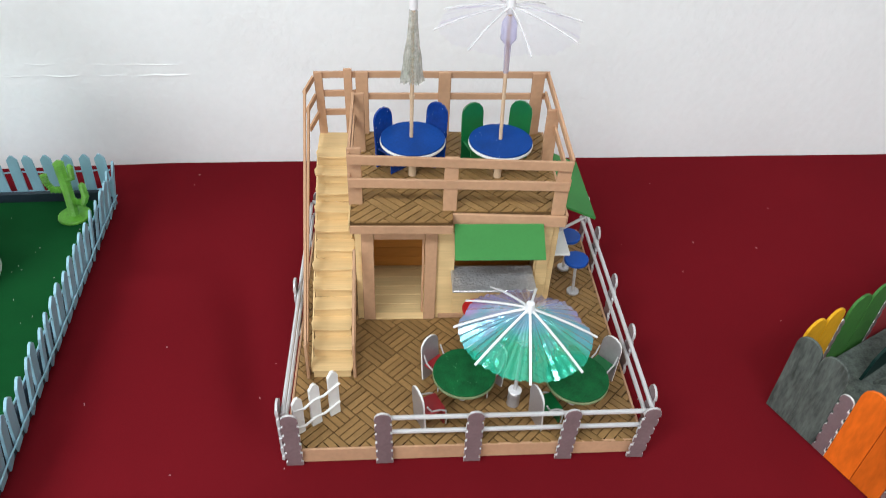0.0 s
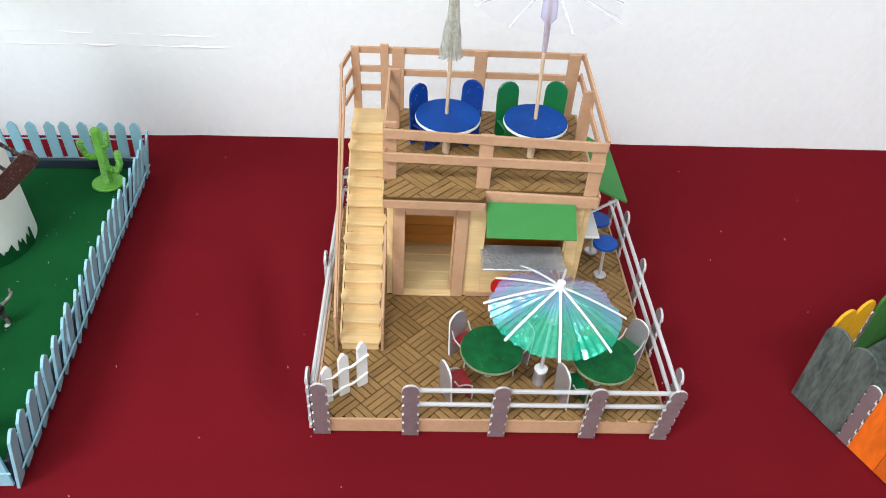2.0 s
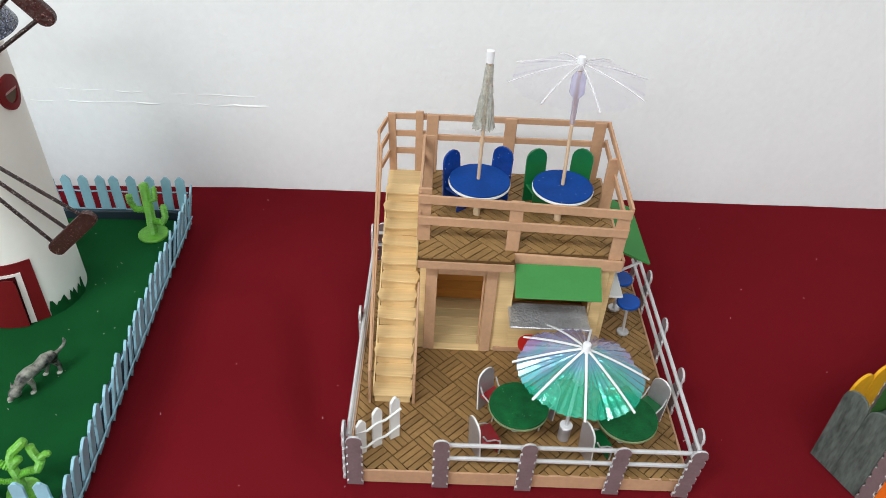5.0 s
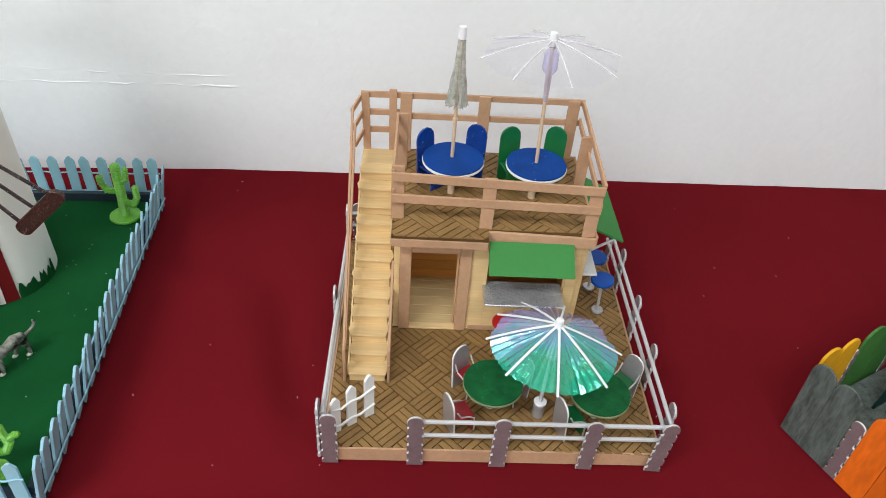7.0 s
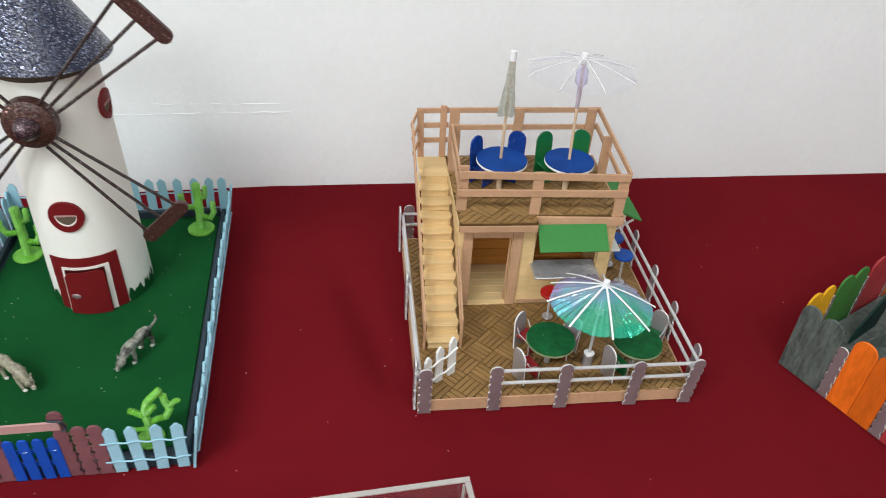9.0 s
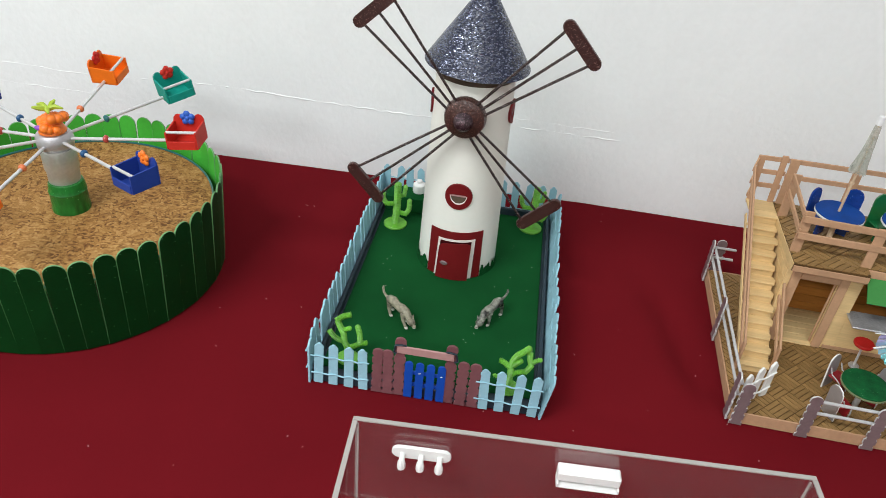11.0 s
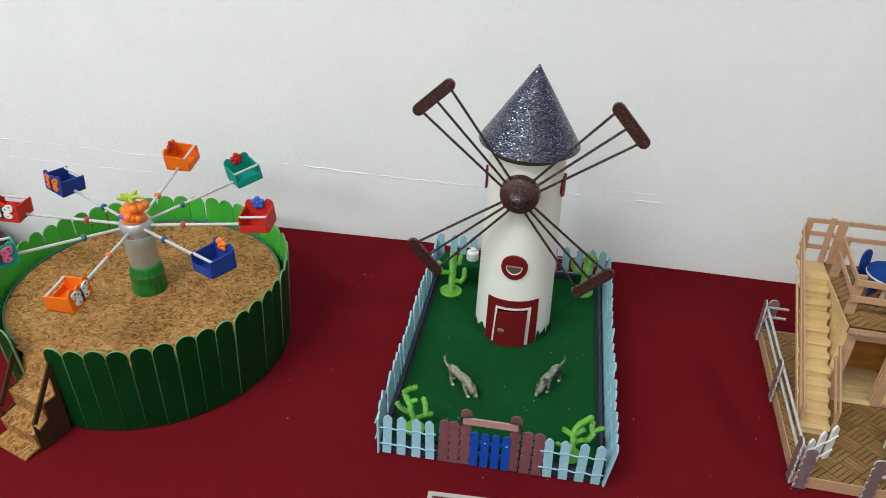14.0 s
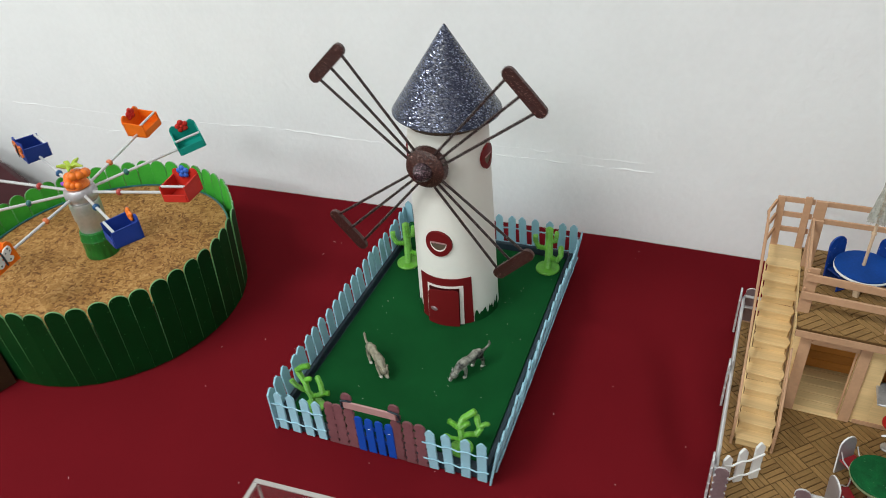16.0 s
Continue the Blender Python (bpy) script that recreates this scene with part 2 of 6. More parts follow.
M = dict(
    wall=material("wall_paint", (0.875, 0.89, 0.895), 0.45, 0.03, 9, 150, 0.75, relief=0.0022),
    cloth=material("maroon_cloth", (0.136, 0.0066, 0.0108), 0.95, 0.16, 5, 2500, 0.3, spec=0.03),
    room=material("room_paint", (0.64, 0.64, 0.62), 0.8, 0.05, 2, 30, 0.1),
    floor=material("room_floor", (0.3, 0.27, 0.24), 0.5, 0.1, 2, 30, 0.1),
    lamp=material("lamp_white", (0.9, 0.9, 0.9), 0.4, 0.02, 2, 30, 0),
    pine=material("pine_stick", (0.72, 0.51, 0.255), 0.6, 0.15, 40, 300, 0.25, stretch=(0.14, 3, 3), vary=0.07, spec=0.2),
    pink=material("pinkish_stick", (0.50, 0.295, 0.175), 0.6, 0.12, 40, 300, 0.3, stretch=(1, 1, 1), vary=0.06, spec=0.2),
    inner=material("brown_stick", (0.50, 0.205, 0.042), 0.65, 0.15, 40, 260, 0.3, stretch=(0.3, 2, 2), vary=0.1, spec=0.2),
    slat=material("parquet_slat", (0.268, 0.155, 0.059), 0.5, 0.18, 60, 500, 0.3, vary=0.12, spec=0.2),
    slatgap=material("parquet_gap", (0.095, 0.050, 0.017), 0.7, 0.15, 80, 400, 0.1, spec=0.2),
    silver=material("silver_paint", (0.46, 0.44, 0.46), 0.38, 0.10, 60, 500, 0.25, metal=0.55),
    mauve=material("mauve_silver_paint", (0.26, 0.19, 0.20), 0.4, 0.15, 80, 500, 0.25, metal=0.35, spec=0.2),
    rod=material("pearl_rod", (0.62, 0.62, 0.63), 0.35, 0.06, 60, 400, 0.1, metal=0.3),
    white=material("white_paint", (0.80, 0.80, 0.78), 0.5, 0.04, 50, 400, 0.15),
    foil=material("silver_foil", (0.56, 0.56, 0.58), 0.28, 0.22, 110, 500, 1.0, metal=0.6, relief=0.0022),
    awning=material("awning_green", (0.045, 0.215, 0.05), 0.6, 0.07, 40, 500, 0.15, spec=0.2),
    green=material("green_felt", (0.004, 0.088, 0.024), 0.75, 0.45, 140, 1200, 0.6, spec=0.2),
    blueclay=material("blue_clay", (0.030, 0.115, 0.50), 0.45, 0.15, 60, 400, 0.2, spec=0.4),
    feltrim=material("worn_felt_rim", (0.21, 0.25, 0.13), 0.7, 0.4, 160, 900, 0.3, spec=0.2),
    blue=material("blue_paper", (0.004, 0.046, 0.235), 0.6, 0.22, 60, 700, 0.3, spec=0.1),
    bluepaint=material("blue_paint", (0.005, 0.042, 0.255), 0.24, 0.3, 90, 400, 0.9, spec=0.4, coat=0.25, relief=0.0014),
    greenpaint=material("green_paint", (0.004, 0.13, 0.035), 0.35, 0.10, 60, 400, 0.25, coat=0.2),
    redpaint=material("red_paint", (0.28, 0.012, 0.018), 0.4, 0.1, 60, 400, 0.2),
    stoolblue=material("stool_blue", (0.006, 0.070, 0.36), 0.35, 0.12, 60, 400, 0.2, spec=0.2),
    stoolred=material("stool_red", (0.42, 0.016, 0.014), 0.35, 0.12, 60, 400, 0.2, spec=0.25),
    softrib=clear("milky_plastic", (0.93, 0.94, 0.95), 0.2, 0.80, 1.4, 0.3),
    toothpick=material("bare_rod", (0.62, 0.45, 0.30), 0.5, 0.08, 60, 400, 0.1),
    rib=material("white_plastic", (0.82, 0.82, 0.84), 0.35, 0.02, 60, 400, 0.05),
    turf=material("green_turf", (0.0052, 0.066, 0.0165), 0.95, 0.22, 15, 1500, 0.6, spec=0.08),
    picket=material("pale_blue_picket", (0.315, 0.555, 0.665), 0.55, 0.06, 40, 300, 0.15, vary=0.05, spec=0.2),
    plum=material("plum_stick", (0.19, 0.075, 0.085), 0.55, 0.12, 50, 300, 0.2, vary=0.08, spec=0.2),
    plumbar=material("pink_bar", (0.44, 0.25, 0.24), 0.55, 0.1, 50, 300, 0.2, spec=0.2),
    gate=material("gate_blue", (0.008, 0.07, 0.42), 0.45, 0.08, 50, 300, 0.2, spec=0.2),
    tower=material("tower_cream", (0.84, 0.83, 0.77), 0.6, 0.02, 12, 200, 0.2),
    towerred=material("dark_red_card", (0.155, 0.008, 0.010), 0.5, 0.08, 40, 400, 0.15, spec=0.2),
    doorwhite=material("door_trim", (0.78, 0.72, 0.68), 0.6, 0.05, 40, 400, 0.1),
    door_shade=material("door_gap_shade", (0.045, 0.004, 0.005), 0.7, 0.1, 40, 400, 0.1, spec=0.1),
    dark=material("dark_hole", (0.10, 0.07, 0.045), 0.8, 0.2, 40, 400, 0.1),
    roof=glitter("glitter_roof", (0.016, 0.019, 0.040), 0.24, 820, (0.36, 0.40, 0.57), 0.73, 0.60, 1.9),
    nose=glitter("plum_glitter", (0.022, 0.008, 0.012), 0.3, 1500, (0.50, 0.34, 0.40), 0.72),
    hubface=glitter("brown_hub", (0.048, 0.017, 0.013), 0.35, 1300, (0.30, 0.17, 0.15), 0.80),
    sail=glitter("brown_glitter", (0.040, 0.011, 0.009), 0.35, 1500, (0.34, 0.22, 0.20), 0.90),
    sailrod=glitter("dark_glitter_rod", (0.020, 0.008, 0.007), 0.35, 1300, (0.34, 0.28, 0.27), 0.88),
    cactus=material("cactus_plastic", (0.135, 0.40, 0.040), 0.4, 0.5, 80, 600, 0.6),
    animal=material("tawny_plastic", (0.27, 0.245, 0.18), 0.35, 0.8, 120, 300, 0.3, spec=0.35),
    animal_dark=material("grey_plastic", (0.17, 0.17, 0.145), 0.3, 1.6, 110, 300, 0.3, spec=0.4),
    animal_pale=material("pale_plastic", (0.52, 0.52, 0.45), 0.4, 0.2, 160, 500, 0.2, spec=0.3),
    clearrib=clear("clear_plastic_rib", (0.96, 0.96, 0.97), 0.12, 0.38, 1.4, 0.3),
    curb=material("dark_edge", (0.015, 0.03, 0.045), 0.6, 0.1, 40, 300, 0.1),
    # stick greens: outer deepened for its shading, inner raised for its lit look
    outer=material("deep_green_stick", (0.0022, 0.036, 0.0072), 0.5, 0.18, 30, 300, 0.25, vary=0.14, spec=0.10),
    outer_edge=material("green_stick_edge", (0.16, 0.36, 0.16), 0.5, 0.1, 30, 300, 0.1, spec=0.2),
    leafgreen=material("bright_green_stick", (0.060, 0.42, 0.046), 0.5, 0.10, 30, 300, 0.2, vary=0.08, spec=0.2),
    drum=material("green_drum", (0.014, 0.155, 0.024), 0.28, 0.45, 70, 260, 0.9, spec=0.4, stretch=(1, 1, 0.35), relief=0.0016),
    cup=material("silver_cup", (0.47, 0.46, 0.43), 0.32, 0.14, 50, 300, 0.35, metal=0.5),
    orange=material("orange_clay", (0.85, 0.19, 0.015), 0.45, 0.08, 50, 300, 0.2),
    lime=material("lime_clay", (0.38, 0.50, 0.04), 0.5, 0.08, 50, 300, 0.2),
    purple=material("purple_clay", (0.25, 0.06, 0.45), 0.5, 0.08, 50, 300, 0.2),
    seatorange=material("seat_orange", (0.85, 0.17, 0.012), 0.5, 0.06, 50, 300, 0.15, spec=0.2),
    seatteal=material("seat_teal", (0.010, 0.30, 0.24), 0.5, 0.06, 50, 300, 0.15, spec=0.2),
    seatred=material("seat_red", (0.55, 0.030, 0.020), 0.5, 0.06, 50, 300, 0.15, spec=0.2),
    seatblue=material("seat_blue", (0.018, 0.050, 0.28), 0.5, 0.06, 50, 300, 0.15, spec=0.2),
    bead_red=material("bead_red", (0.45, 0.06, 0.05), 0.3, 0.05, 50, 300, 0),
    bead_teal=material("bead_teal", (0.02, 0.13, 0.13), 0.3, 0.05, 50, 300, 0),
    bead_orange=material("bead_orange", (0.65, 0.17, 0.06), 0.3, 0.05, 50, 300, 0),
    bead_blue=material("bead_blue", (0.015, 0.08, 0.20), 0.3, 0.05, 50, 300, 0),
    brown=material("brown_card", (0.050, 0.026, 0.013), 0.6, 0.2, 50, 300, 0.2, spec=0.2),
    grey=material("grey_stick", (0.092, 0.108, 0.098), 0.55, 0.62, 70, 260, 0.5, stretch=(2.4, 2.4, 0.5), spec=0.2),
    potorange=material("orange_stick", (0.66, 0.125, 0.010), 0.5, 0.18, 50, 200, 0.2, stretch=(2, 2, 0.5), vary=0.15, spec=0.2),
    yellow=material("yellow_stick", (0.72, 0.36, 0.012), 0.5, 0.1, 50, 200, 0.2, spec=0.2),
    potgreen=material("green_stick", (0.05, 0.17, 0.035), 0.5, 0.15, 50, 200, 0.2, spec=0.2),
    potred=material("red_stick", (0.36, 0.035, 0.04), 0.5, 0.15, 50, 200, 0.2, spec=0.2),
    teal=material("dark_teal", (0.003, 0.022, 0.018), 0.5, 0.1, 50, 200, 0.2, spec=0.2),
    edge=material("frosted_edge", (0.40, 0.37, 0.35), 0.5, 0.08, 60, 500, 0.3),
    acrylic=clear("acrylic", (0.97, 0.97, 0.97), 0.02, 0.02, 1.75, 0.8),
    film=clear("iridescent_film", (0.978, 0.970, 1.0), 0.10, 0.010, 1.2, 0.12),
    sleeve=clear("lavender_sleeve", (0.84, 0.83, 0.96), 0.15, 0.30, 1.4, 0.3),
    cellophane=material("cellophane", (0.78, 0.80, 0.74), 0.12, 0.5, 320, 900, 0.9, metal=0.40, spec=0.9, relief=0.0012),
    pinkw=material("pink_butterfly", (0.65, 0.14, 0.30), 0.5, 0.05, 50, 300, 0.1),
    hook=material("white_hook", (0.85, 0.85, 0.84), 0.35, 0.02, 50, 300, 0),
    maroon=material("maroon_upholstery", (0.055, 0.006, 0.010), 0.7, 0.15, 8, 200, 0.2),
    lint=material("lint", (0.5, 0.4, 0.38), 0.9, 0.1, 50, 300, 0),
)


def canopy_film(name):
    """Pearly film: iridescent sheen painted as a fixed tint, violet behind, sea green before."""
    m = bpy.data.materials.new(name)
    m.use_nodes = True
    n, l = m.node_tree.nodes, m.node_tree.links
    b = n["Principled BSDF"]
    co, g = n.new("ShaderNodeTexCoord"), n.new("ShaderNodeTexNoise")
    sep = n.new("ShaderNodeSeparateXYZ")
    l.new(co.outputs["Object"], sep.inputs[0])
    g.inputs["Scale"].default_value, g.inputs["Detail"].default_value = 60, 4
    l.new(co.outputs["Object"], g.inputs["Vector"])
    ramp = n.new("ShaderNodeValToRGB")
    e = ramp.color_ramp.elements
    e[0].position, e[0].color = 0.26, (0.014, 0.51, 0.31, 1)
    e[1].position, e[1].color = 0.74, (0.34, 0.34, 0.66, 1)
    mid = e.new(0.48)
    mid.color = (0.11, 0.48, 0.60, 1)
    mr = n.new("ShaderNodeMapRange")
    mr.inputs[1].default_value, mr.inputs[2].default_value = -0.05, 0.045
    l.new(sep.outputs[1], mr.inputs[0])
    ad = n.new("ShaderNodeMath")
    ad.operation = "MULTIPLY_ADD"
    ad.inputs[1].default_value, ad.inputs[2].default_value = 0.7, -0.35
    l.new(g.outputs["Fac"], ad.inputs[0])
    su = n.new("ShaderNodeMath")
    l.new(mr.outputs[0], su.inputs[0])
    l.new(ad.outputs[0], su.inputs[1])
    l.new(su.outputs[0], ramp.inputs[0])
    l.new(ramp.outputs[0], b.inputs["Base Color"])
    b.inputs["Roughness"].default_value, b.inputs["Metallic"].default_value = 0.12, 0.25
    b.inputs["Alpha"].default_value = 0.68
    crease = n.new("ShaderNodeTexNoise")
    crease.inputs["Scale"].default_value, crease.inputs["Detail"].default_value = 120, 4
    l.new(co.outputs["Object"], crease.inputs["Vector"])
    bp = n.new("ShaderNodeBump")
    bp.inputs["Strength"].default_value, bp.inputs["Distance"].default_value = 0.5, 0.0025
    l.new(crease.outputs["Fac"], bp.inputs["Height"])
    l.new(bp.outputs[0], b.inputs["Normal"])
    b.inputs["Coat Weight"].default_value, b.inputs["Coat Roughness"].default_value = 1.0, 0.05
    return m


M["pearl"] = canopy_film("pearl_film")
M["cork"] = cork_board("cork")
M["cellophane"].node_tree.nodes["Principled BSDF"].inputs["Alpha"].default_value = 0.62
for key, size, few, tone in (("blue", 900, 0.980, (0.40, 0.48, 0.66)), ("bluepaint", 800, 0.95, (0.30, 0.40, 0.62)), ("green", 900, 0.990, (0.10, 0.28, 0.14)), 
                             ("drum", 500, 0.95, (0.10, 0.32, 0.11)), ("cork", 420, 0.955, (0.055, 0.024, 0.008)), ("outer", 500, 0.982, (0.05, 0.16, 0.06)), ("slat", 420, 0.97, (0.08, 0.045, 0.02)), ("picket", 600, 0.98, (0.60, 0.75, 0.80))):
    flecked(M[key], size, few, tone)


# ---- mesh helpers ----
def link_mesh(name, bm, mat, smooth=False):
    bmesh.ops.recalc_face_normals(bm, faces=bm.faces)
    me = bpy.data.meshes.new(name)
    bm.to_mesh(me)
    bm.free()
    me.materials.append(mat)
    if smooth:
        me.shade_smooth()
        me.set_sharp_from_angle(angle=radians(40))
    return new(name, me)


def part(name, bm, mat, parent=None, label="", smooth=False, at=None):
    ob = link_mesh(name, bm, mat, smooth)
    if parent:
        ob.parent = parent
    if at is not None:
        ob.matrix_basis = at
    return tagged(ob, label)


def edge_paint(ob, mat, slant=0.5):
    """Give the narrow sides of a flat stick their own bare or paler colour."""
    ob.data.materials.append(M[mat])
    for p in ob.data.polygons:
        if abs(p.normal.y) < slant:
            p.material_index = 1
    return ob


def reuse(name, mesh_ob, parent, at):
    """Another piece on the same mesh."""
    ob = new(name, mesh_ob.data)
    ob.parent = parent
    ob.matrix_basis = at
    return ob


def thing(name, at, label, category, group="", kind=""):
    ob = new(name)
    ob.empty_display_size = 0.01
    ob.matrix_basis = at
    return tagged(ob, label, category, group, kind)


def BM():
    return bmesh.new()


def box(bm, c, s, m=None, bevel=0.0):
    vs = bmesh.ops.create_cube(bm, size=1)["verts"]
    bmesh.ops.scale(bm, vec=s, verts=vs)
    if bevel:
        es = list({e for v in vs for e in v.link_edges})
        r = bmesh.ops.bevel(bm, geom=es, offset=bevel, segments=1, affect="EDGES")
        vs = list({v for f in r["faces"] for v in f.verts} | {v for v in vs if v.is_valid})
    t = Matrix.Translation(c)
    bmesh.ops.transform(bm, matrix=(m @ t) if m else t, verts=vs)
    return bm


def prism(bm, outline, thick, m=None, rim=0.0):
    """A flat outline in x and z given a thickness along y, with softened rims."""
    cx = sum(p[0] for p in outline) / len(outline)
    cz = sum(p[1] for p in outline) / len(outline)
    def ring(y, shrink):
        vs = []
        for x, z in outline:
            d = math.hypot(x - cx, z - cz) or 1
            k = 1 - shrink / d
            vs.append(bm.verts.new(Vector((cx + (x - cx) * k, y, cz + (z - cz) * k))))
        return vs
    if rim:
        loops = [ring(-thick / 2, rim), ring(-thick / 2 + rim, 0), ring(thick / 2 - rim, 0), ring(thick / 2, rim)]
    else:
        loops = [ring(-thick / 2, 0), ring(thick / 2, 0)]
    n = len(outline)
    for a, b in zip(loops, loops[1:]):
        for i in range(n):
            bm.faces.new((a[i], a[(i + 1) % n], b[(i + 1) % n], b[i]))
    bm.faces.new(loops[0])
    bm.faces.new(loops[-1][::-1])
    if m:
        bmesh.ops.transform(bm, matrix=m, verts=[v for lp in loops for v in lp])
    return bm


def stick_outline(w, h, round_bottom=False, seg=7, notch=0, depth=0.0012):
    """A craft stick standing on its end: round top, straight sides, with notches if wanted."""
    r = w / 2
    side = []
    if notch:
        step = (h - r) / notch
        for i in range(notch):
            z = step * (i + 0.35)
            side += [(r, z), (r - depth, z + step * 0.05), (r - depth, z + step * 0.4), (r, z + step * 0.45)]
    right = [(r, 0)] + side
    top = [(r * math.cos(a), h - r + r * math.sin(a)) for a in (math.pi * i / seg for i in range(seg + 1))]
    left = [(-x, z) for x, z in right[::-1]]
    if round_bottom:
        bot = [(-r * math.cos(a), r - r * math.sin(a)) for a in (math.pi * i / seg for i in range(seg + 1))]
        return bot + top
    return right + top + left


def picket_outline(w, h, point):
    return [(-w / 2, 0), (w / 2, 0), (w / 2, h - point), (w * 0.12, h), (-w * 0.12, h), (-w / 2, h - point)]


def rod(bm, p, q, r, seg=8, r2=None):
    p, q = Vector(p), Vector(q)
    d = q - p
    res = bmesh.ops.create_cone(bm, cap_ends=True, segments=seg, radius1=r, radius2=r if r2 is None else r2, depth=d.length)
    m = Matrix.Translation((p + q) / 2) @ d.to_track_quat("Z", "Y").to_matrix().to_4x4()
    bmesh.ops.transform(bm, matrix=m, verts=res["verts"])
    return bm


def bar(bm, p, q, w, t, up=(0, 0, 1)):
    """A flat stick from p to q: w tall (towards up), t thick."""
    p, q = Vector(p), Vector(q)
    x = (q - p).normalized()
    y = Vector(up).cross(x).normalized()
    z = x.cross(y)
    m = Matrix((x, y, z)).transposed().to_4x4()
    m.translation = (p + q) / 2
    return box(bm, (0, 0, 0), ((q - p).length, t, w), m, min(w, t) * 0.15)


def lathe(bm, profile, seg=32, m=None):
    rings = []
    for r, z in profile:
        if r < 1e-6:
            rings.append([bm.verts.new((0, 0, z))])
        else:
            rings.append([bm.verts.new((r * math.cos(2 * math.pi * i / seg), r * math.sin(2 * math.pi * i / seg), z)) for i in range(seg)])
    for a, b in zip(rings, rings[1:]):
        for i in range(seg):
            j = (i + 1) % seg
            if len(a) == 1 and len(b) == 1:
                continue
            if len(a) == 1:
                bm.faces.new((a[0], b[j], b[i]))
            elif len(b) == 1:
                bm.faces.new((a[i], a[j], b[0]))
            else:
                bm.faces.new((a[i], a[j], b[j], b[i]))
    if m:
        bmesh.ops.transform(bm, matrix=m, verts=[v for r in rings for v in r])
    return bm


def ball(bm, c, r, squash=(1, 1, 1), seg=10, m=None):
    res = bmesh.ops.create_uvsphere(bm, u_segments=seg, v_segments=max(5, seg * 2 // 3), radius=r)
    mm = Matrix.Translation(c) @ Matrix.Diagonal((*squash, 1))
    bmesh.ops.transform(bm, matrix=(m @ mm) if m else mm, verts=res["verts"])
    return bm


def tube(bm, pts, r, seg=6):
    """A round cord through points."""
    pts = [Vector(p) for p in pts]
    radii = r if isinstance(r, (list, tuple)) else [r] * len(pts)
    rings = []
    for i, p in enumerate(pts):
        d = (pts[min(i + 1, len(pts) - 1)] - pts[max(i - 1, 0)]).normalized()
        a = d.orthogonal().normalized() if not rings else (last - d * last.dot(d)).normalized()
        last = a
        b = d.cross(a)
        rings.append([bm.verts.new(p + (a * math.cos(2 * math.pi * k / seg) + b * math.sin(2 * math.pi * k / seg)) * radii[i]) for k in range(seg)])
    for u, v in zip(rings, rings[1:]):
        for k in range(seg):
            bm.faces.new((u[k], u[(k + 1) % seg], v[(k + 1) % seg], v[k]))
    bm.faces.new(rings[0][::-1])
    bm.faces.new(rings[-1])
    return bm


def clip_rect(poly, x0, x1, y0, y1):
    """The part of a polygon inside a rectangle."""
    for axis, lim, keep_less in ((0, x0, False), (0, x1, True), (1, y0, False), (1, y1, True)):
        out = []
        for i, p in enumerate(poly):
            q = poly[(i + 1) % len(poly)]
            pin = (p[axis] <= lim) if keep_less else (p[axis] >= lim)
            qin = (q[axis] <= lim) if keep_less else (q[axis] >= lim)
            if pin:
                out.append(p)
            if pin != qin:
                f = (lim - p[axis]) / (q[axis] - p[axis])
                out.append((p[0] + f * (q[0] - p[0]), p[1] + f * (q[1] - p[1])))
        poly = out
        if len(poly) < 3:
            return []
    return poly


def polygon_area(p):
    return abs(sum(p[i][0] * p[(i + 1) % len(p)][1] - p[(i + 1) % len(p)][0] * p[i][1] for i in range(len(p)))) / 2


def parquet(rect, z, parent, limit, block=0.0192, per=4, rot=45, name="plank", start=(0.0512, 0.0394)):
    """Diagonal basket weave of small slats laid on a board; those nearest the front are pieces of their own."""
    x0, x1, y0, y1 = rect
    c, s = math.cos(radians(rot)), math.sin(radians(rot))
    cells = []
    w = block / per
    for i in range(-16, 20):
        for j in range(-16, 20):
            for k in range(per):
                if (i + j) % 2:
                    u0, u1, v0, v1 = 0, block, k * w, (k + 1) * w
                else:
                    u0, u1, v0, v1 = k * w, (k + 1) * w, 0, block
                g = 0.00042
                quad = [(u0 + g, v0 + g), (u1 - g, v0 + g), (u1 - g, v1 - g), (u0 + g, v1 - g)]
                quad = [(i * block + a, j * block + b) for a, b in quad]
                quad = [(start[0] + a * c - b * s, start[1] + a * s + b * c) for a, b in quad]
                quad = clip_rect(quad, x0, x1, y0, y1)
                if quad and polygon_area(quad) > 4e-6:
                    cells.append(quad)
    cells.sort(key=lambda q: sum(p[1] for p in q) / len(q))
    rest = BM()
    rnd = random.Random(5)
    for n, q in enumerate(cells):
        bm = BM() if n < limit else rest
        h = 0.0008 + rnd.uniform(-0.00015, 0.00015)
        low = [bm.verts.new((a, b, z)) for a, b in q]
        top = [bm.verts.new((a, b, z + h)) for a, b in q]
        for i in range(len(q)):
            bm.faces.new((low[i], low[(i + 1) % len(q)], top[(i + 1) % len(q)], top[i]))
        bm.faces.new(top)
        if n < limit:
            part(name, bm, M["slat"], parent)
    if len(cells) > limit:
        tagged(part("planks_farther_back", rest, M["slat"], parent), kind="stuff")
    else:
        rest.free()


# ---- room ----
WALL = ((-2.4, 0.200), (-0.50, 0.3250), (-0.15, 0.3485), (2.2, 0.4110))


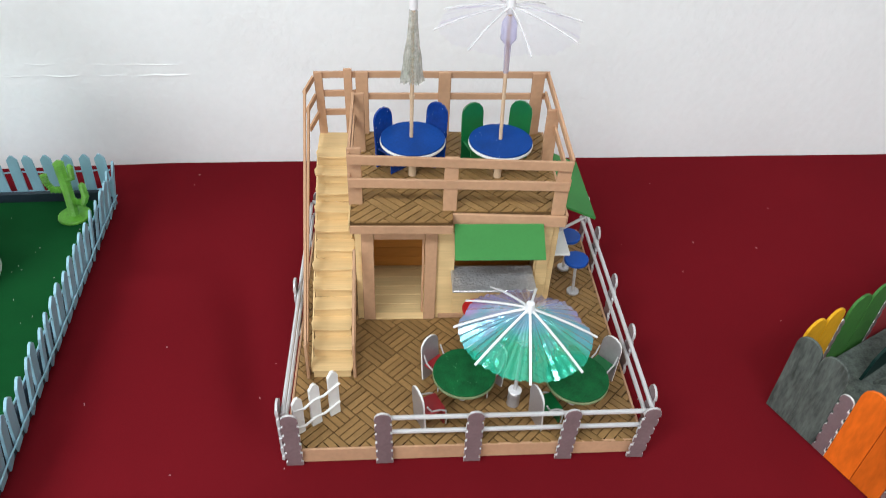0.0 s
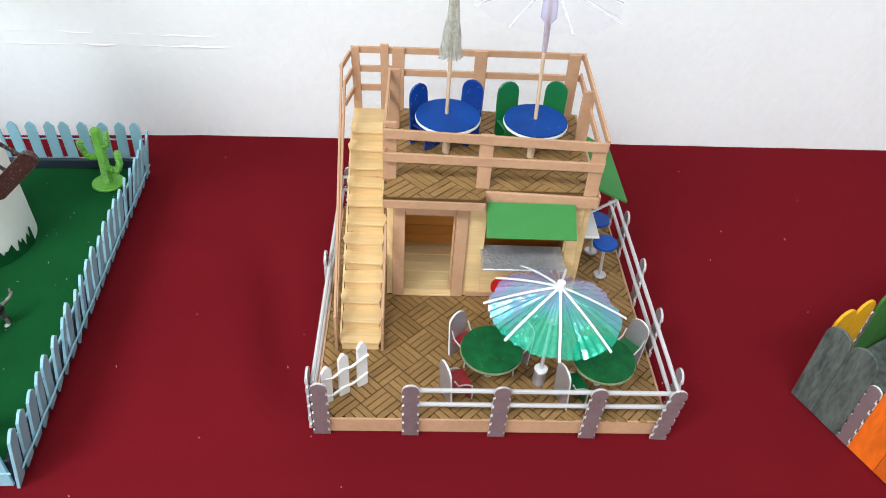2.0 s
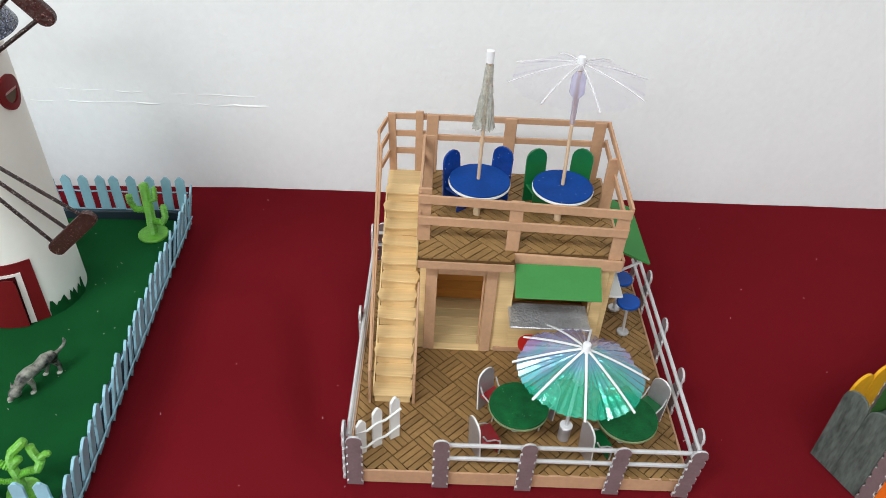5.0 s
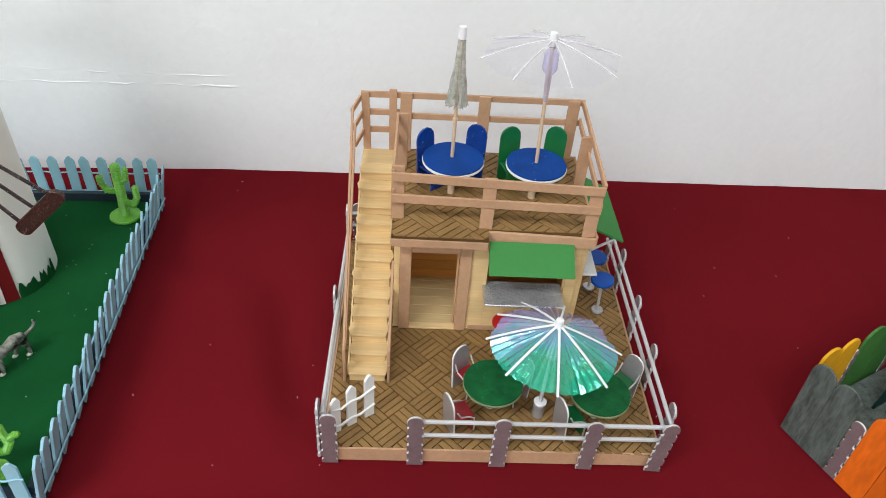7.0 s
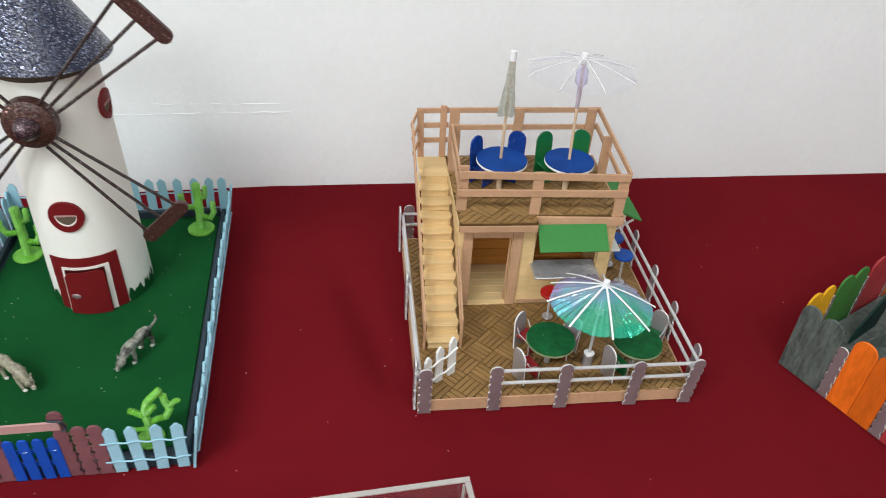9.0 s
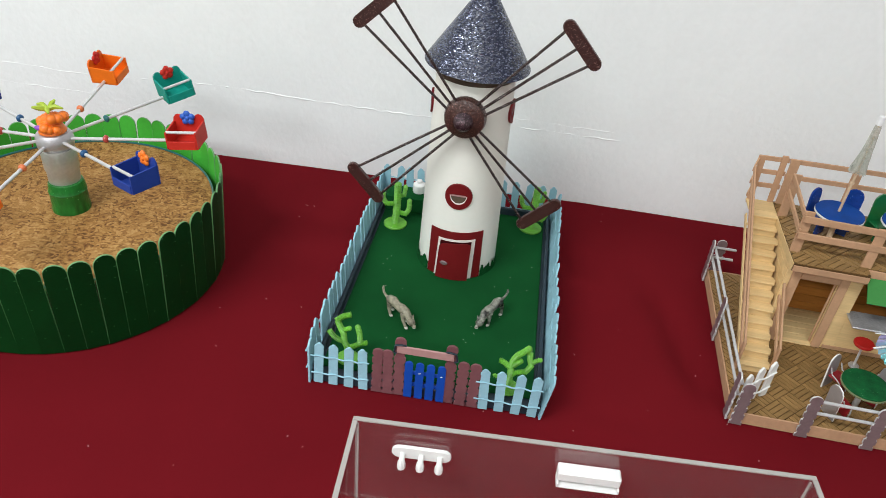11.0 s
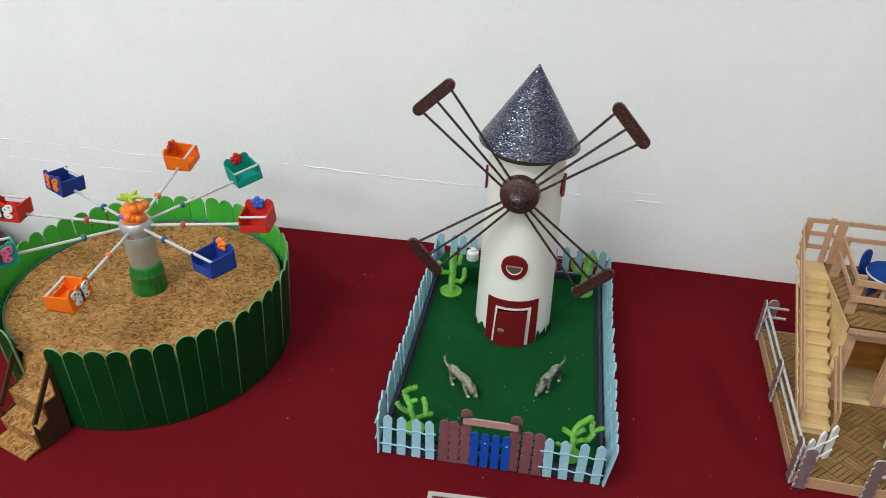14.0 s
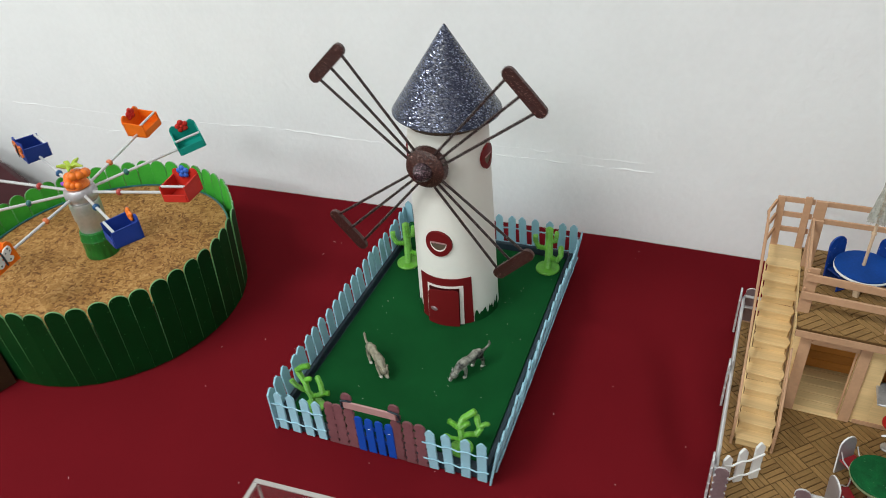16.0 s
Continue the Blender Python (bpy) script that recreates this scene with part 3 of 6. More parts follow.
def back_wall():
    bm = BM()
    pts = list(WALL)
    low = [bm.verts.new((x, y, -0.8)) for x, y in pts]
    top = [bm.verts.new((x, y, 2.0)) for x, y in pts]
    low2 = [bm.verts.new((x, y + 0.12, -0.8)) for x, y in pts]
    top2 = [bm.verts.new((x, y + 0.12, 2.0)) for x, y in pts]
    for i in range(len(pts) - 1):
        bm.faces.new((low[i], low[i + 1], top[i + 1], top[i]))
        bm.faces.new((low2[i + 1], low2[i], top2[i], top2[i + 1]))
        bm.faces.new((top[i], top[i + 1], top2[i + 1], top2[i]))
        bm.faces.new((low[i + 1], low[i], low2[i], low2[i + 1]))
    bm.faces.new((low[0], top[0], top2[0], low2[0]))
    bm.faces.new((low[-1], low2[-1], top2[-1], top[-1]))
    ob = part("wall_back", bm, M["wall"])
    return tagged(ob, "white painted plaster wall with uneven paint seams", "wall", kind="structure")


def wall_y(x):
    for (ax, ay), (bx, by) in zip(WALL, WALL[1:]):
        if x <= bx:
            break
    return ay + (by - ay) * (x - ax) / (bx - ax)


wall_back = back_wall()


def paint_seam(points, r):
    """A thin raised line of old paint or tape on the wall."""
    bm = BM()
    fine = []
    rnd = random.Random(int(points[0][0] * 1000))
    for (x0, z0), (x1, z1) in zip(points, points[1:]):
        for i in range(10):
            f = i / 10
            x = x0 + (x1 - x0) * f
            fine.append((x, wall_y(x) + 0.45 * r, z0 + (z1 - z0) * f + rnd.uniform(-1, 1) * 0.0010))
    x, z = points[-1]
    fine.append((x, wall_y(x) + 0.45 * r, z))
    tube(bm, fine, [r * rnd.uniform(0.5, 1.2) for _ in fine], 6)
    part("paint_seam", bm, M["wall"], wall_back, smooth=True)


# shell added out of view closes the room; its paint tone sets bounced fill
def room_shell():
    for name, c, s in (("wall_left", (-2.46, -1.6, 0.6), (0.12, 4.0, 2.8)), ("wall_right", (2.26, -1.6, 0.6), (0.12, 4.0, 2.8)), ("wall_behind", (-0.1, -3.66, 0.6), (4.84, 0.12, 2.8))):
        tagged(part(name, box(BM(), c, s), M["room"]), "plain off-white painted wall of the room", "wall", kind="structure")
    tagged(part("floor", box(BM(), (-0.1, -1.6, -0.81), (4.9, 4.3, 0.04)), M["floor"]), "plain smooth floor of the exhibition room", "floor", kind="structure")
    tagged(part("ceiling", box(BM(), (-0.1, -1.6, 2.02), (4.9, 4.3, 0.04)), M["room"]), "plain white ceiling", "ceiling", kind="structure")


room_shell()
# unseen fittings added above the assumed lamps
for lx, ly in LAMPS:
    t = thing("assumed_ceiling_light", pose(lx, ly, 1.94), "white ceiling light fitting, unseen and assumed, above its lamp panel", "lamp", "ceiling lights")
    part("housing", box(BM(), (0, 0, 0.035), (1.3, 0.34, 0.05), None, 0.006), M["lamp"], t)


def tablecloth():
    """One sheet over the table with shallow folds, hanging over its front edge."""
    me = bpy.data.meshes.new("tablecloth")
    xs = np.concatenate([[-0.898, -0.893], np.linspace(-0.885, 0.62, 151), np.linspace(0.63, 1.5, 18)])
    ys = np.concatenate([np.linspace(-0.75, -0.25, 26), np.linspace(-0.24, 0.40, 65)])
    verts, faces = [], []
    # creases and soft waves: from, to, half width, height
    folds = (
        (0.0185, -0.006, 0.0175, -0.30, 0.0030, 0.0014), (-0.15, -0.0385, 0.004, -0.0455, 0.0030, 0.0008),
        (-0.024, 0.030, -0.058, 0.170, 0.0130, -0.0062), (-0.052, 0.020, -0.095, 0.170, 0.0180, 0.0036), (0.004, -0.012, -0.012, -0.16, 0.0120, 0.0018),
        (-0.530, -0.100, -0.490, -0.130, 0.0060, 0.0015), (0.30, -0.02, 0.27, -0.28, 0.0120, 0.0020), (-0.42, -0.08, -0.47, -0.30, 0.0120, 0.0016),
        (0.265, 0.02, 0.27, 0.30, 0.0150, 0.0024), (0.50, -0.1, 0.46, 0.3, 0.0150, 0.0015), (-0.46, 0.02, -0.43, 0.30, 0.0150, 0.0014), (0.08, -0.05, 0.20, -0.09, 0.0070, 0.0010),
    )
    for y in ys:
        for x in xs:
            yy = min(y, wall_y(x) - 0.001)
            z = -0.0009 + 0.0005 * noise.noise((x * 7, yy * 7, 0.3)) + 0.0004 * noise.noise((x * 19, yy * 19, 4))
            for ax, ay, bx, by, wd, ht in folds:
                ux, uy = bx - ax, by - ay
                f = ((x - ax) * ux + (yy - ay) * uy) / (ux * ux + uy * uy)
                if -0.15 < f < 1.15:
                    off = ((x - ax) * uy - (yy - ay) * ux) / math.hypot(ux, uy) + 0.004 * noise.noise((yy * 9, ax * 9, 1))
                    fade = min(1.0, (f + 0.15) / 0.3, (1.15 - f) / 0.3)
                    z += ht * fade * math.exp(-((off / wd) ** 2))
            drop = max(0.0, -0.7 - yy) * 12 + (0.55 if x < -0.895 else 0.0)
            verts.append((x, yy, z - drop))
    nx = len(xs)
    for j in range(len(ys) - 1):
        for i in range(nx - 1):
            a = j * nx + i
            faces.append((a, a + 1, a + nx + 1, a + nx))
    me.from_pydata(verts, [], faces)
    me.materials.append(M["cloth"])
    me.shade_smooth()
    t = new("tablecloth", me)
    return tagged(t, "dark maroon cloth spread flat over the display table", "tablecloth", kind="structure")


def table():
    t = thing("display_table", pose(0, 0, 0), "long display table hidden under a maroon cloth", "table")
    part("tabletop", box(BM(), (0.305, -0.20, -0.026), (2.36, 0.94, 0.03), None, 0.003), M["inner"], t)
    for x in (-0.84, 1.40):
        for y in (-0.6, 0.15):
            part("leg", box(BM(), (x, y, -0.416), (0.05, 0.05, 0.748), None, 0.003), M["inner"], t)


tablecloth()
table()
for pts, r in (
    ([(-0.62, 0.0985), (-0.52, 0.0955), (-0.42, 0.0920), (-0.335, 0.0930)], 0.0014),
    ([(-1.07, 0.0965), (-0.96, 0.0950), (-0.80, 0.0910), (-0.72, 0.0945), (-0.62, 0.0985)], 0.0010),
    ([(-0.34, 0.1085), (-0.245, 0.1050), (-0.13, 0.1030)], 0.0007),
    ([(-0.34, 0.0945), (-0.225, 0.0935), (-0.12, 0.0930)], 0.0011),
    ([(-1.03, 0.0690), (-0.91, 0.0668), (-0.80, 0.0655)], 0.0007),
    ([(-0.165, 0.2647), (-0.155, 0.2652), (-0.145, 0.2660)], 0.0006),
    ([(-0.164, 0.3000), (-0.155, 0.3075), (-0.146, 0.3005)], 0.0005),
    ([(-0.335, 0.292), (-0.328, 0.294)], 0.0006),
    ([(-0.385, 0.215), (-0.376, 0.213)], 0.0006),
):
    paint_seam(pts, r)


def armchair():
    """A dark red chair beyond the end of the table; only its rounded back shows."""
    t = thing("armchair", pose(-1.195, 0.10, -0.765), "dark maroon upholstered chair beyond the end of the table", "chair")
    out = [(-0.22, 0.0)] + [(0.22 * math.cos(a) , 0.62 + 0.20 * math.sin(a)) for a in (math.pi * i / 16 for i in range(17))][::-1] + [(0.22, 0.0)]
    part("backrest", prism(BM(), [(x, z + 0.0) for x, z in out], 0.09, pose(0, 0.10, 0.0), 0.02), M["maroon"], t, smooth=True)
    part("seat", box(BM(), (0, -0.13, 0.42), (0.44, 0.42, 0.09), None, 0.02), M["maroon"], t)
    for x in (-0.19, 0.19):
        part("leg", box(BM(), (x, -0.30, 0.187), (0.04, 0.04, 0.374), None, 0.003), M["dark"], t)


armchair()


# ---- miniature restaurant ----
FLOOR = 0.0128
DECK = 0.1120
model = thing("restaurant_model", pose(0, 0, 0), "miniature two-storey restaurant of craft sticks with outside stairs and roof terrace", "model building")


def restaurant_base():
    base = part("base_board", box(BM(), (0.1095, 0.1120, 0.006), (0.226, 0.215, 0.012), None, 0.0006), M["slatgap"], model)
    for p, q in (((-0.0045, 0.0002), (0.2235, 0.0022)), ((-0.0045, 0.2208), (0.2235, 0.2208))):
        part("edge_strip", bar(BM(), (p[0], p[1], 0.0065), (q[0], q[1], 0.0065), 0.0125, 0.0016), M["pink"], base)
    for x in (-0.0046, 0.2236):
        part("edge_strip", bar(BM(), (x, 0.002, 0.0065), (x, 0.2195, 0.0065), 0.0125, 0.0016), M["pink"], base)
    return base


base = restaurant_base()


def silver_post(x, y, h=0.049, lean=0, turn=0, w=0.0108):
    bm = prism(BM(), stick_outline(w, h, notch=5), 0.0020, None, 0.0003)
    return edge_paint(part("fence_post", bm, M["mauve"], model, at=pose(x, y, 0.0004, 0, lean, turn)), "rod")


for x, lean in ((0.0001, 0), (0.0567, -1), (0.1123, 0), (0.1715, 1), (0.2188, 4)):
    silver_post(x, -0.0022, 0.0495, lean)
for y in (0.0136, 0.0671, 0.1188, 0.1761, 0.2170):
    silver_post(0.2265, y, 0.0500, 0, 90)
for y in (0.0065, 0.1150, 0.2200):
    silver_post(-0.0075, y, 0.0520, 0, 90)
silver_post(0.0020, 0.2235, 0.0520)
for p, q in (
    ((0.0568, 0.0002, 0.0425), (0.2225, 0.0022, 0.0415)), ((0.0568, 0.0002, 0.0288), (0.2205, 0.0022, 0.0280)),
    ((0.2240, 0.0040, 0.0415), (0.2240, 0.2190, 0.0415)), ((0.2240, 0.0040, 0.0285), (0.2240, 0.2190, 0.0285)),
    ((-0.0045, 0.0040, 0.0430), (-0.0045, 0.2190, 0.0430)), ((-0.0045, 0.0040, 0.0300), (-0.0045, 0.2190, 0.0300)),
    ((-0.0045, 0.2215, 0.0430), (0.0180, 0.2215, 0.0430)), ((-0.0045, 0.2215, 0.0300), (0.0180, 0.2215, 0.0300)),
):
    part("fence_rail", rod(BM(), p, q, 0.0015, 8), M["rod"], model, smooth=True)

# gate of three little pickets, standing open
gate = part("gate", tube(BM(), [(0.0005, 0.0098, 0.0210), (0.0070, 0.0132, 0.0200), (0.0130, 0.0174, 0.0225), (0.0185, 0.0212, 0.0215), (0.0280, 0.0276, 0.0255)], 0.0009), M["white"], model, "white picket gate standing open")
part("gate_wire", tube(BM(), [(0.0005, 0.0098, 0.0385), (0.0070, 0.0132, 0.0365), (0.0130, 0.0174, 0.0395), (0.0185, 0.0212, 0.0385), (0.0285, 0.0278, 0.0430)], 0.0009), M["white"], gate)
for x, y, h in ((0.0030, 0.0120, 0.034), (0.0130, 0.0190, 0.0385), (0.0242, 0.0268, 0.0410)):
    part("picket", prism(BM(), picket_outline(0.0070, h, 0.004), 0.0022, None, 0.0002), M["white"], gate, at=pose(x, y, FLOOR + 0.0012, 0, 0, 34))


def frame_stick(name, p, q, w=0.008, t=0.002, mat="pink", up=(0, 0, 1), parent=None):
    return part(name, bar(BM(), p, q, w, t, up), M[mat], parent or model)


X0, X1, YF, YB = 0.0365, 0.1770, 0.1150, 0.2130


def building():
    f, top = FLOOR, DECK - 0.0085
    w = 0.003
    def slab(name, c, s, mat="pine"):
        return part(name, box(BM(), c, s, None, 0.0003), M[mat], model)
    door = (0.0492, 0.0848)
    win = (0.1060, 0.1630)
    def span(x0, x1, z0, z1):
        slab("wall_panel", ((x0 + x1) / 2, YF + w / 2, (z0 + z1) / 2), (x1 - x0, w, z1 - z0))
    span(X0, door[0], f, top)
    span(door[1], win[0], f, top)
    span(win[1], X1, f, top)
    span(door[0], door[1], 0.0915, top)
    span(win[0], win[1], f, 0.0575)
    span(win[0], win[1], 0.0945, top)
    # plank walls at the sides and back
    for i in range(10):
        z0 = f + i * (top - f) / 10
        h = (top - f) / 10 - 0.0003
        slab("plank", (X0 + w / 2, (YF + YB) / 2 + w / 2, z0 + h / 2), (w, YB - YF - w, h))
        slab("plank", ((X0 + X1) / 2, YB - w / 2, z0 + h / 2), (X1 - X0 - 2 * w - 0.0006, w, h), "inner")
    # inner partition of brown sticks
    for i in range(9):
        h = (top - f - 0.003) / 9
        slab("partition_stick", ((X0 + X1) / 2, YF + 0.0580, f + 0.0022 + h * (i + 0.5)), (X1 - X0 - 2 * w - 0.0008, 0.0020, h - 0.0003), "inner")
    # the side wall to the bar has an opening
    for y0, y1, z0, z1 in ((YF + w, 0.1330, f, top), (0.1900, YB, f, top), (0.1330, 0.1900, f, 0.0560), (0.1330, 0.1900, 0.0930, top)):
        slab("wall_panel", (X1 - w / 2, (y0 + y1) / 2, (z0 + z1) / 2), (w, y1 - y0, z1 - z0))
    for i in range(9):
        d = (YB - YF - 2 * w) / 9
        slab("floorboard", ((X0 + X1) / 2, YF + w + d * (i + 0.5), f + 0.0012), (X1 - X0 - 2 * w - 0.0004, d - 0.0004, 0.0016))
    slab("threshold", ((door[0] + door[1]) / 2, YF + 0.001, f + 0.0012), (0.0356, 0.0060, 0.0018))
    # door frame and corner sticks
    frame_stick("door_jamb", (door[0] - 0.0042, YF - 0.0012, f + 0.0006), (door[0] - 0.0042, YF - 0.0012, top - 0.001), 0.0085, 0.0020, up=(1, 0, 0))
    frame_stick("door_jamb", (door[1] + 0.0042, YF - 0.0012, f + 0.0006), (door[1] + 0.0042, YF - 0.0012, top - 0.001), 0.0085, 0.0020, up=(1, 0, 0))
    frame_stick("door_lintel", (door[0] + 0.0003, YF - 0.0012, 0.0945), (door[1] - 0.0003, YF - 0.0012, 0.0945), 0.0090, 0.0018)
    frame_stick("door_jamb", (door[1] - 0.0010, YF + 0.0038, f + 0.003), (door[1] - 0.0010, YF + 0.0038, 0.0900), 0.0016, 0.0014, up=(1, 0, 0))
    frame_stick("foot_strip", (0.0956, YF - 0.0008, f + 0.0028), (win[1] + 0.010, YF - 0.0008, f + 0.0028), 0.0040, 0.0012)
    frame_stick("corner_stick", (win[1] + 0.0052, YF - 0.0012, f + 0.006), (win[1] + 0.0052, YF - 0.0012, top - 0.001), 0.0085, 0.0020, "pine", up=(1, 0, 0))
    frame_stick("window_frame", (win[0] + 0.0002, YF + 0.0034, 0.0740), (win[0] + 0.0002, YF + 0.0034, 0.0940), 0.0016, 0.0010, up=(1, 0, 0))
    # serving counter in silver foil
    part("serving_counter", box(BM(), ((win[0] + win[1]) / 2 - 0.0015, YF - 0.0085, 0.0590), (0.0590, 0.0270, 0.0020), None, 0.0006), M["foil"], model, "counter covered in silver foil")
    part("serving_counter", box(BM(), (X1 + 0.0070, 0.1600, 0.0590), (0.0190, 0.0560, 0.0022), None, 0.0006), M["white"], model, "white side counter")


building()


def awning(p0, p1, q1, q0, t=0.0016):
    """A sloping board: upper edge p0-p1, lower edge q0-q1."""
    bm = BM()
    a = [Vector(v) for v in (p0, p1, q1, q0)]
    n = (a[1] - a[0]).cross(a[3] - a[0]).normalized() * t
    up, lo = [bm.verts.new(v) for v in a], [bm.verts.new(v - n) for v in a]
    bm.faces.new(up)
    bm.faces.new(lo[::-1])
    for i in range(4):
        bm.faces.new((up[i], lo[i], lo[(i + 1) % 4], up[(i + 1) % 4]))
    return part("awning", bm, M["awning"], model, "sloping green awning board")


awning((0.1037, 0.1100, 0.1052), (0.1640, 0.1100, 0.1052), (0.1644, 0.0905, 0.0900), (0.1037, 0.0912, 0.0893))
awning((0.1785, 0.1330, 0.1040), (0.1785, 0.2050, 0.1040), (0.2065, 0.2050, 0.0915), (0.2065, 0.1330, 0.0915))
for y in (0.1360, 0.2020):
    part("awning_brace", rod(BM(), (0.1780, y, 0.0760), (0.2005, y, 0.0918), 0.0011, 8), M["rod"], model)


def deck():
    z = DECK - 0.0080
    bm = BM()
    outline = [(0.0345, 0.1030), (0.1022, 0.1030), (0.1022, 0.1140), (0.1785, 0.1105), (0.1785, 0.2190), (0.0345, 0.2190)]
    low, top = [bm.verts.new((x, y, z)) for x, y in outline], [bm.verts.new((x, y, DECK)) for x, y in outline]
    bm.faces.new(top)
    bm.faces.new(low[::-1])
    for i in range(6):
        bm.faces.new((low[i], low[(i + 1) % 6], top[(i + 1) % 6], top[i]))
    d = part("terrace_deck", bm, M["slatgap"], model)
    frame_stick("deck_edge", (0.1024, 0.1128, DECK - 0.0040), (0.1790, 0.1093, DECK - 0.0040), 0.0088, 0.0022, parent=d)
    frame_stick("deck_edge", (0.0345, 0.1021, DECK - 0.0046), (0.1020, 0.1021, DECK - 0.0050), 0.0062, 0.0014, parent=d)
    frame_stick("deck_edge", (0.1796, 0.1110, DECK - 0.0040), (0.1796, 0.2190, DECK - 0.0040), 0.0085, 0.0020, parent=d)
    frame_stick("deck_edge", (0.0339, 0.1035, DECK - 0.0040), (0.0339, 0.2185, DECK - 0.0040), 0.0078, 0.0010, "pine", parent=d)
    return d


deck_board = deck()


def terrace_rail():
    def post(x, y, top, turn=0, lean=0, foot=DECK - 0.0035):
        h = top - foot
        part("rail_post", box(BM(), (0, 0, h / 2), (0.0092, 0.0020, h), None, 0.0004), M["pink"], model, at=pose(x, y, foot, 0, lean, turn))
    # front
    for x, y, top, foot in ((0.0378, 0.1236, 0.1568, DECK), (0.1005, 0.1162, 0.1545, DECK - 0.004), (0.1732, 0.1122, 0.1508, DECK - 0.004)):
        post(x, y, top, foot=foot)
    for z0, z1 in ((0.1502, 0.1517), (0.1325, 0.1363)):
        frame_stick("terrace_rail", (0.0335, 0.1198, z0), (0.1775, 0.1098, z1), 0.0068, 0.0020)
    # beside the bar
    post(0.1752, 0.1735, 0.1572, 8)
    for z in (0.1530, 0.1370):
        frame_stick("terrace_rail", (0.1778, 0.1120, z), (0.1778, 0.2180, z + 0.0085), 0.0055, 0.0018)
    # back
    for x in (0.0405, 0.1012, 0.1705):
        post(x, 0.2150, 0.1640)
    for z in (0.1607, 0.1432):
        frame_stick("terrace_rail", (0.0360, 0.2172, z), (0.1790, 0.2172, z + 0.001), 0.0050, 0.0020)
    # towards the stairs
    post(0.0382, 0.1890, 0.1605, 4)
    for z in (0.1515, 0.1355):
        frame_stick("terrace_rail", (0.0345, 0.1215, z), (0.0352, 0.1910, z + 0.0065), 0.0055, 0.0018)


terrace_rail()


def staircase():
    x0, x1, n = 0.0075, 0.0338, 12
    y_low, y_top = 0.0585, 0.1954
    rise, run = (DECK - FLOOR) / n, (y_top - y_low) / n
    st = part("staircase", box(BM(), ((x0 + x1) / 2, 0.2062, DECK - 0.0012), (x1 - x0 + 0.001, 0.0222, 0.0028), None, 0.0004), M["pine"], model, "steep stair of small plank treads")
    for i in range(n):
        z = FLOOR + rise * (i + 1)
        y = y_low + run * i
        hw, hd = (x1 - x0) / 2 + 0.0003 * math.sin(i * 5.1), (run + 0.0016 + 0.0006 * math.sin(i * 3.7)) / 2
        shape = [(-hw, -hd), (hw, -hd), (hw + 0.0022, 0.1 * hd), (hw, hd), (-hw, hd), (-hw - 0.0016, 0.1 * hd)]
        part("tread", prism(BM(), shape, 0.0018, pose(0, 0, 0, 90, 0, 0) @ Matrix.Diagonal((1, 1, -1, 1)), 0.0004), M["pine"], st, at=pose(0.0007 * math.sin(i * 2.3) + (x0 + x1) / 2, y + run / 2 - 0.0004, z - 0.0010, 0.4 * math.sin(i * 4.4), 0.6 * math.sin(i * 1.9), 2.2 * math.sin(i * 2.9)))
        part("riser", box(BM(), ((x0 + x1) / 2, y + 0.0008, z - rise / 2 - 0.0010), (x1 - x0 - 0.0008, 0.0014, rise - 0.0012), None, 0.0003), M["pine"], st)
    slope = Vector((0, y_top - y_low, DECK - FLOOR)).normalized()
    for x in (x0 - 0.0009, x1 + 0.0002):
        frame_stick("stringer", (x, y_low + 0.0060, FLOOR + 0.0028), (x, y_top + 0.002, DECK - 0.0080), 0.0050, 0.0013, "pine", parent=st)
    # handrails and their posts
    for dz in (0.0430, 0.0290):
        frame_stick("handrail", (x0 - 0.0030, y_low - 0.0010, FLOOR + dz - 0.012), (x0 - 0.0072 + (0.0430 - dz) * 0.12, 0.2020, DECK + dz + 0.0005), 0.0042, 0.0018)
        frame_stick("handrail", (x1 + 0.0022, y_low - 0.0010, FLOOR + dz - 0.012), (x1 + 0.0022, 0.1100, FLOOR + dz + 0.028), 0.0042, 0.0018)
    frame_stick("newel", (x0 - 0.0030, y_low + 0.0010, FLOOR), (x0 - 0.0030, y_low + 0.0010, FLOOR + 0.034), 0.0060, 0.0020, up=(0, 1, 0))
    frame_stick("newel", (x1 + 0.0022, y_low + 0.0010, FLOOR), (x1 + 0.0022, y_low + 0.0010, FLOOR + 0.034), 0.0050, 0.0020, up=(0, 1, 0))
    frame_stick("newel", (x0 + 0.0030, 0.2165, DECK - 0.004), (x0 + 0.0012, 0.2165, 0.1625), 0.0060, 0.0020, up=(1, 0, 0))
    frame_stick("newel", (x1 - 0.0030, 0.2165, DECK - 0.004), (x1 - 0.0036, 0.2165, 0.1655), 0.0060, 0.0020, up=(1, 0, 0))
    for k, z in enumerate((0.1580, 0.1440, 0.1290)):
        frame_stick("side_rail", (x0 - 0.0022 + 0.0012 * k, 0.2160, z), (x0 - 0.0080 + 0.0012 * k, 0.2010, z - 0.0050), 0.0046, 0.0016)
    for z in (0.1595, 0.1445, 0.1290):
        frame_stick("handrail", (x0 - 0.0020 + (0.1595 - z) * 0.06, 0.2184, z), (x1 + 0.0020, 0.2184, z + 0.0006), 0.0050, 0.0018)


staircase()


# ---- furniture on the model ----
def disc(bm, r, z0, z1, seg=36, rim=0.0003):
    return lathe(bm, [(0, z0), (r - rim, z0), (r, z0 + rim), (r, z1 - rim), (r - rim, z1), (0, z1)], seg)


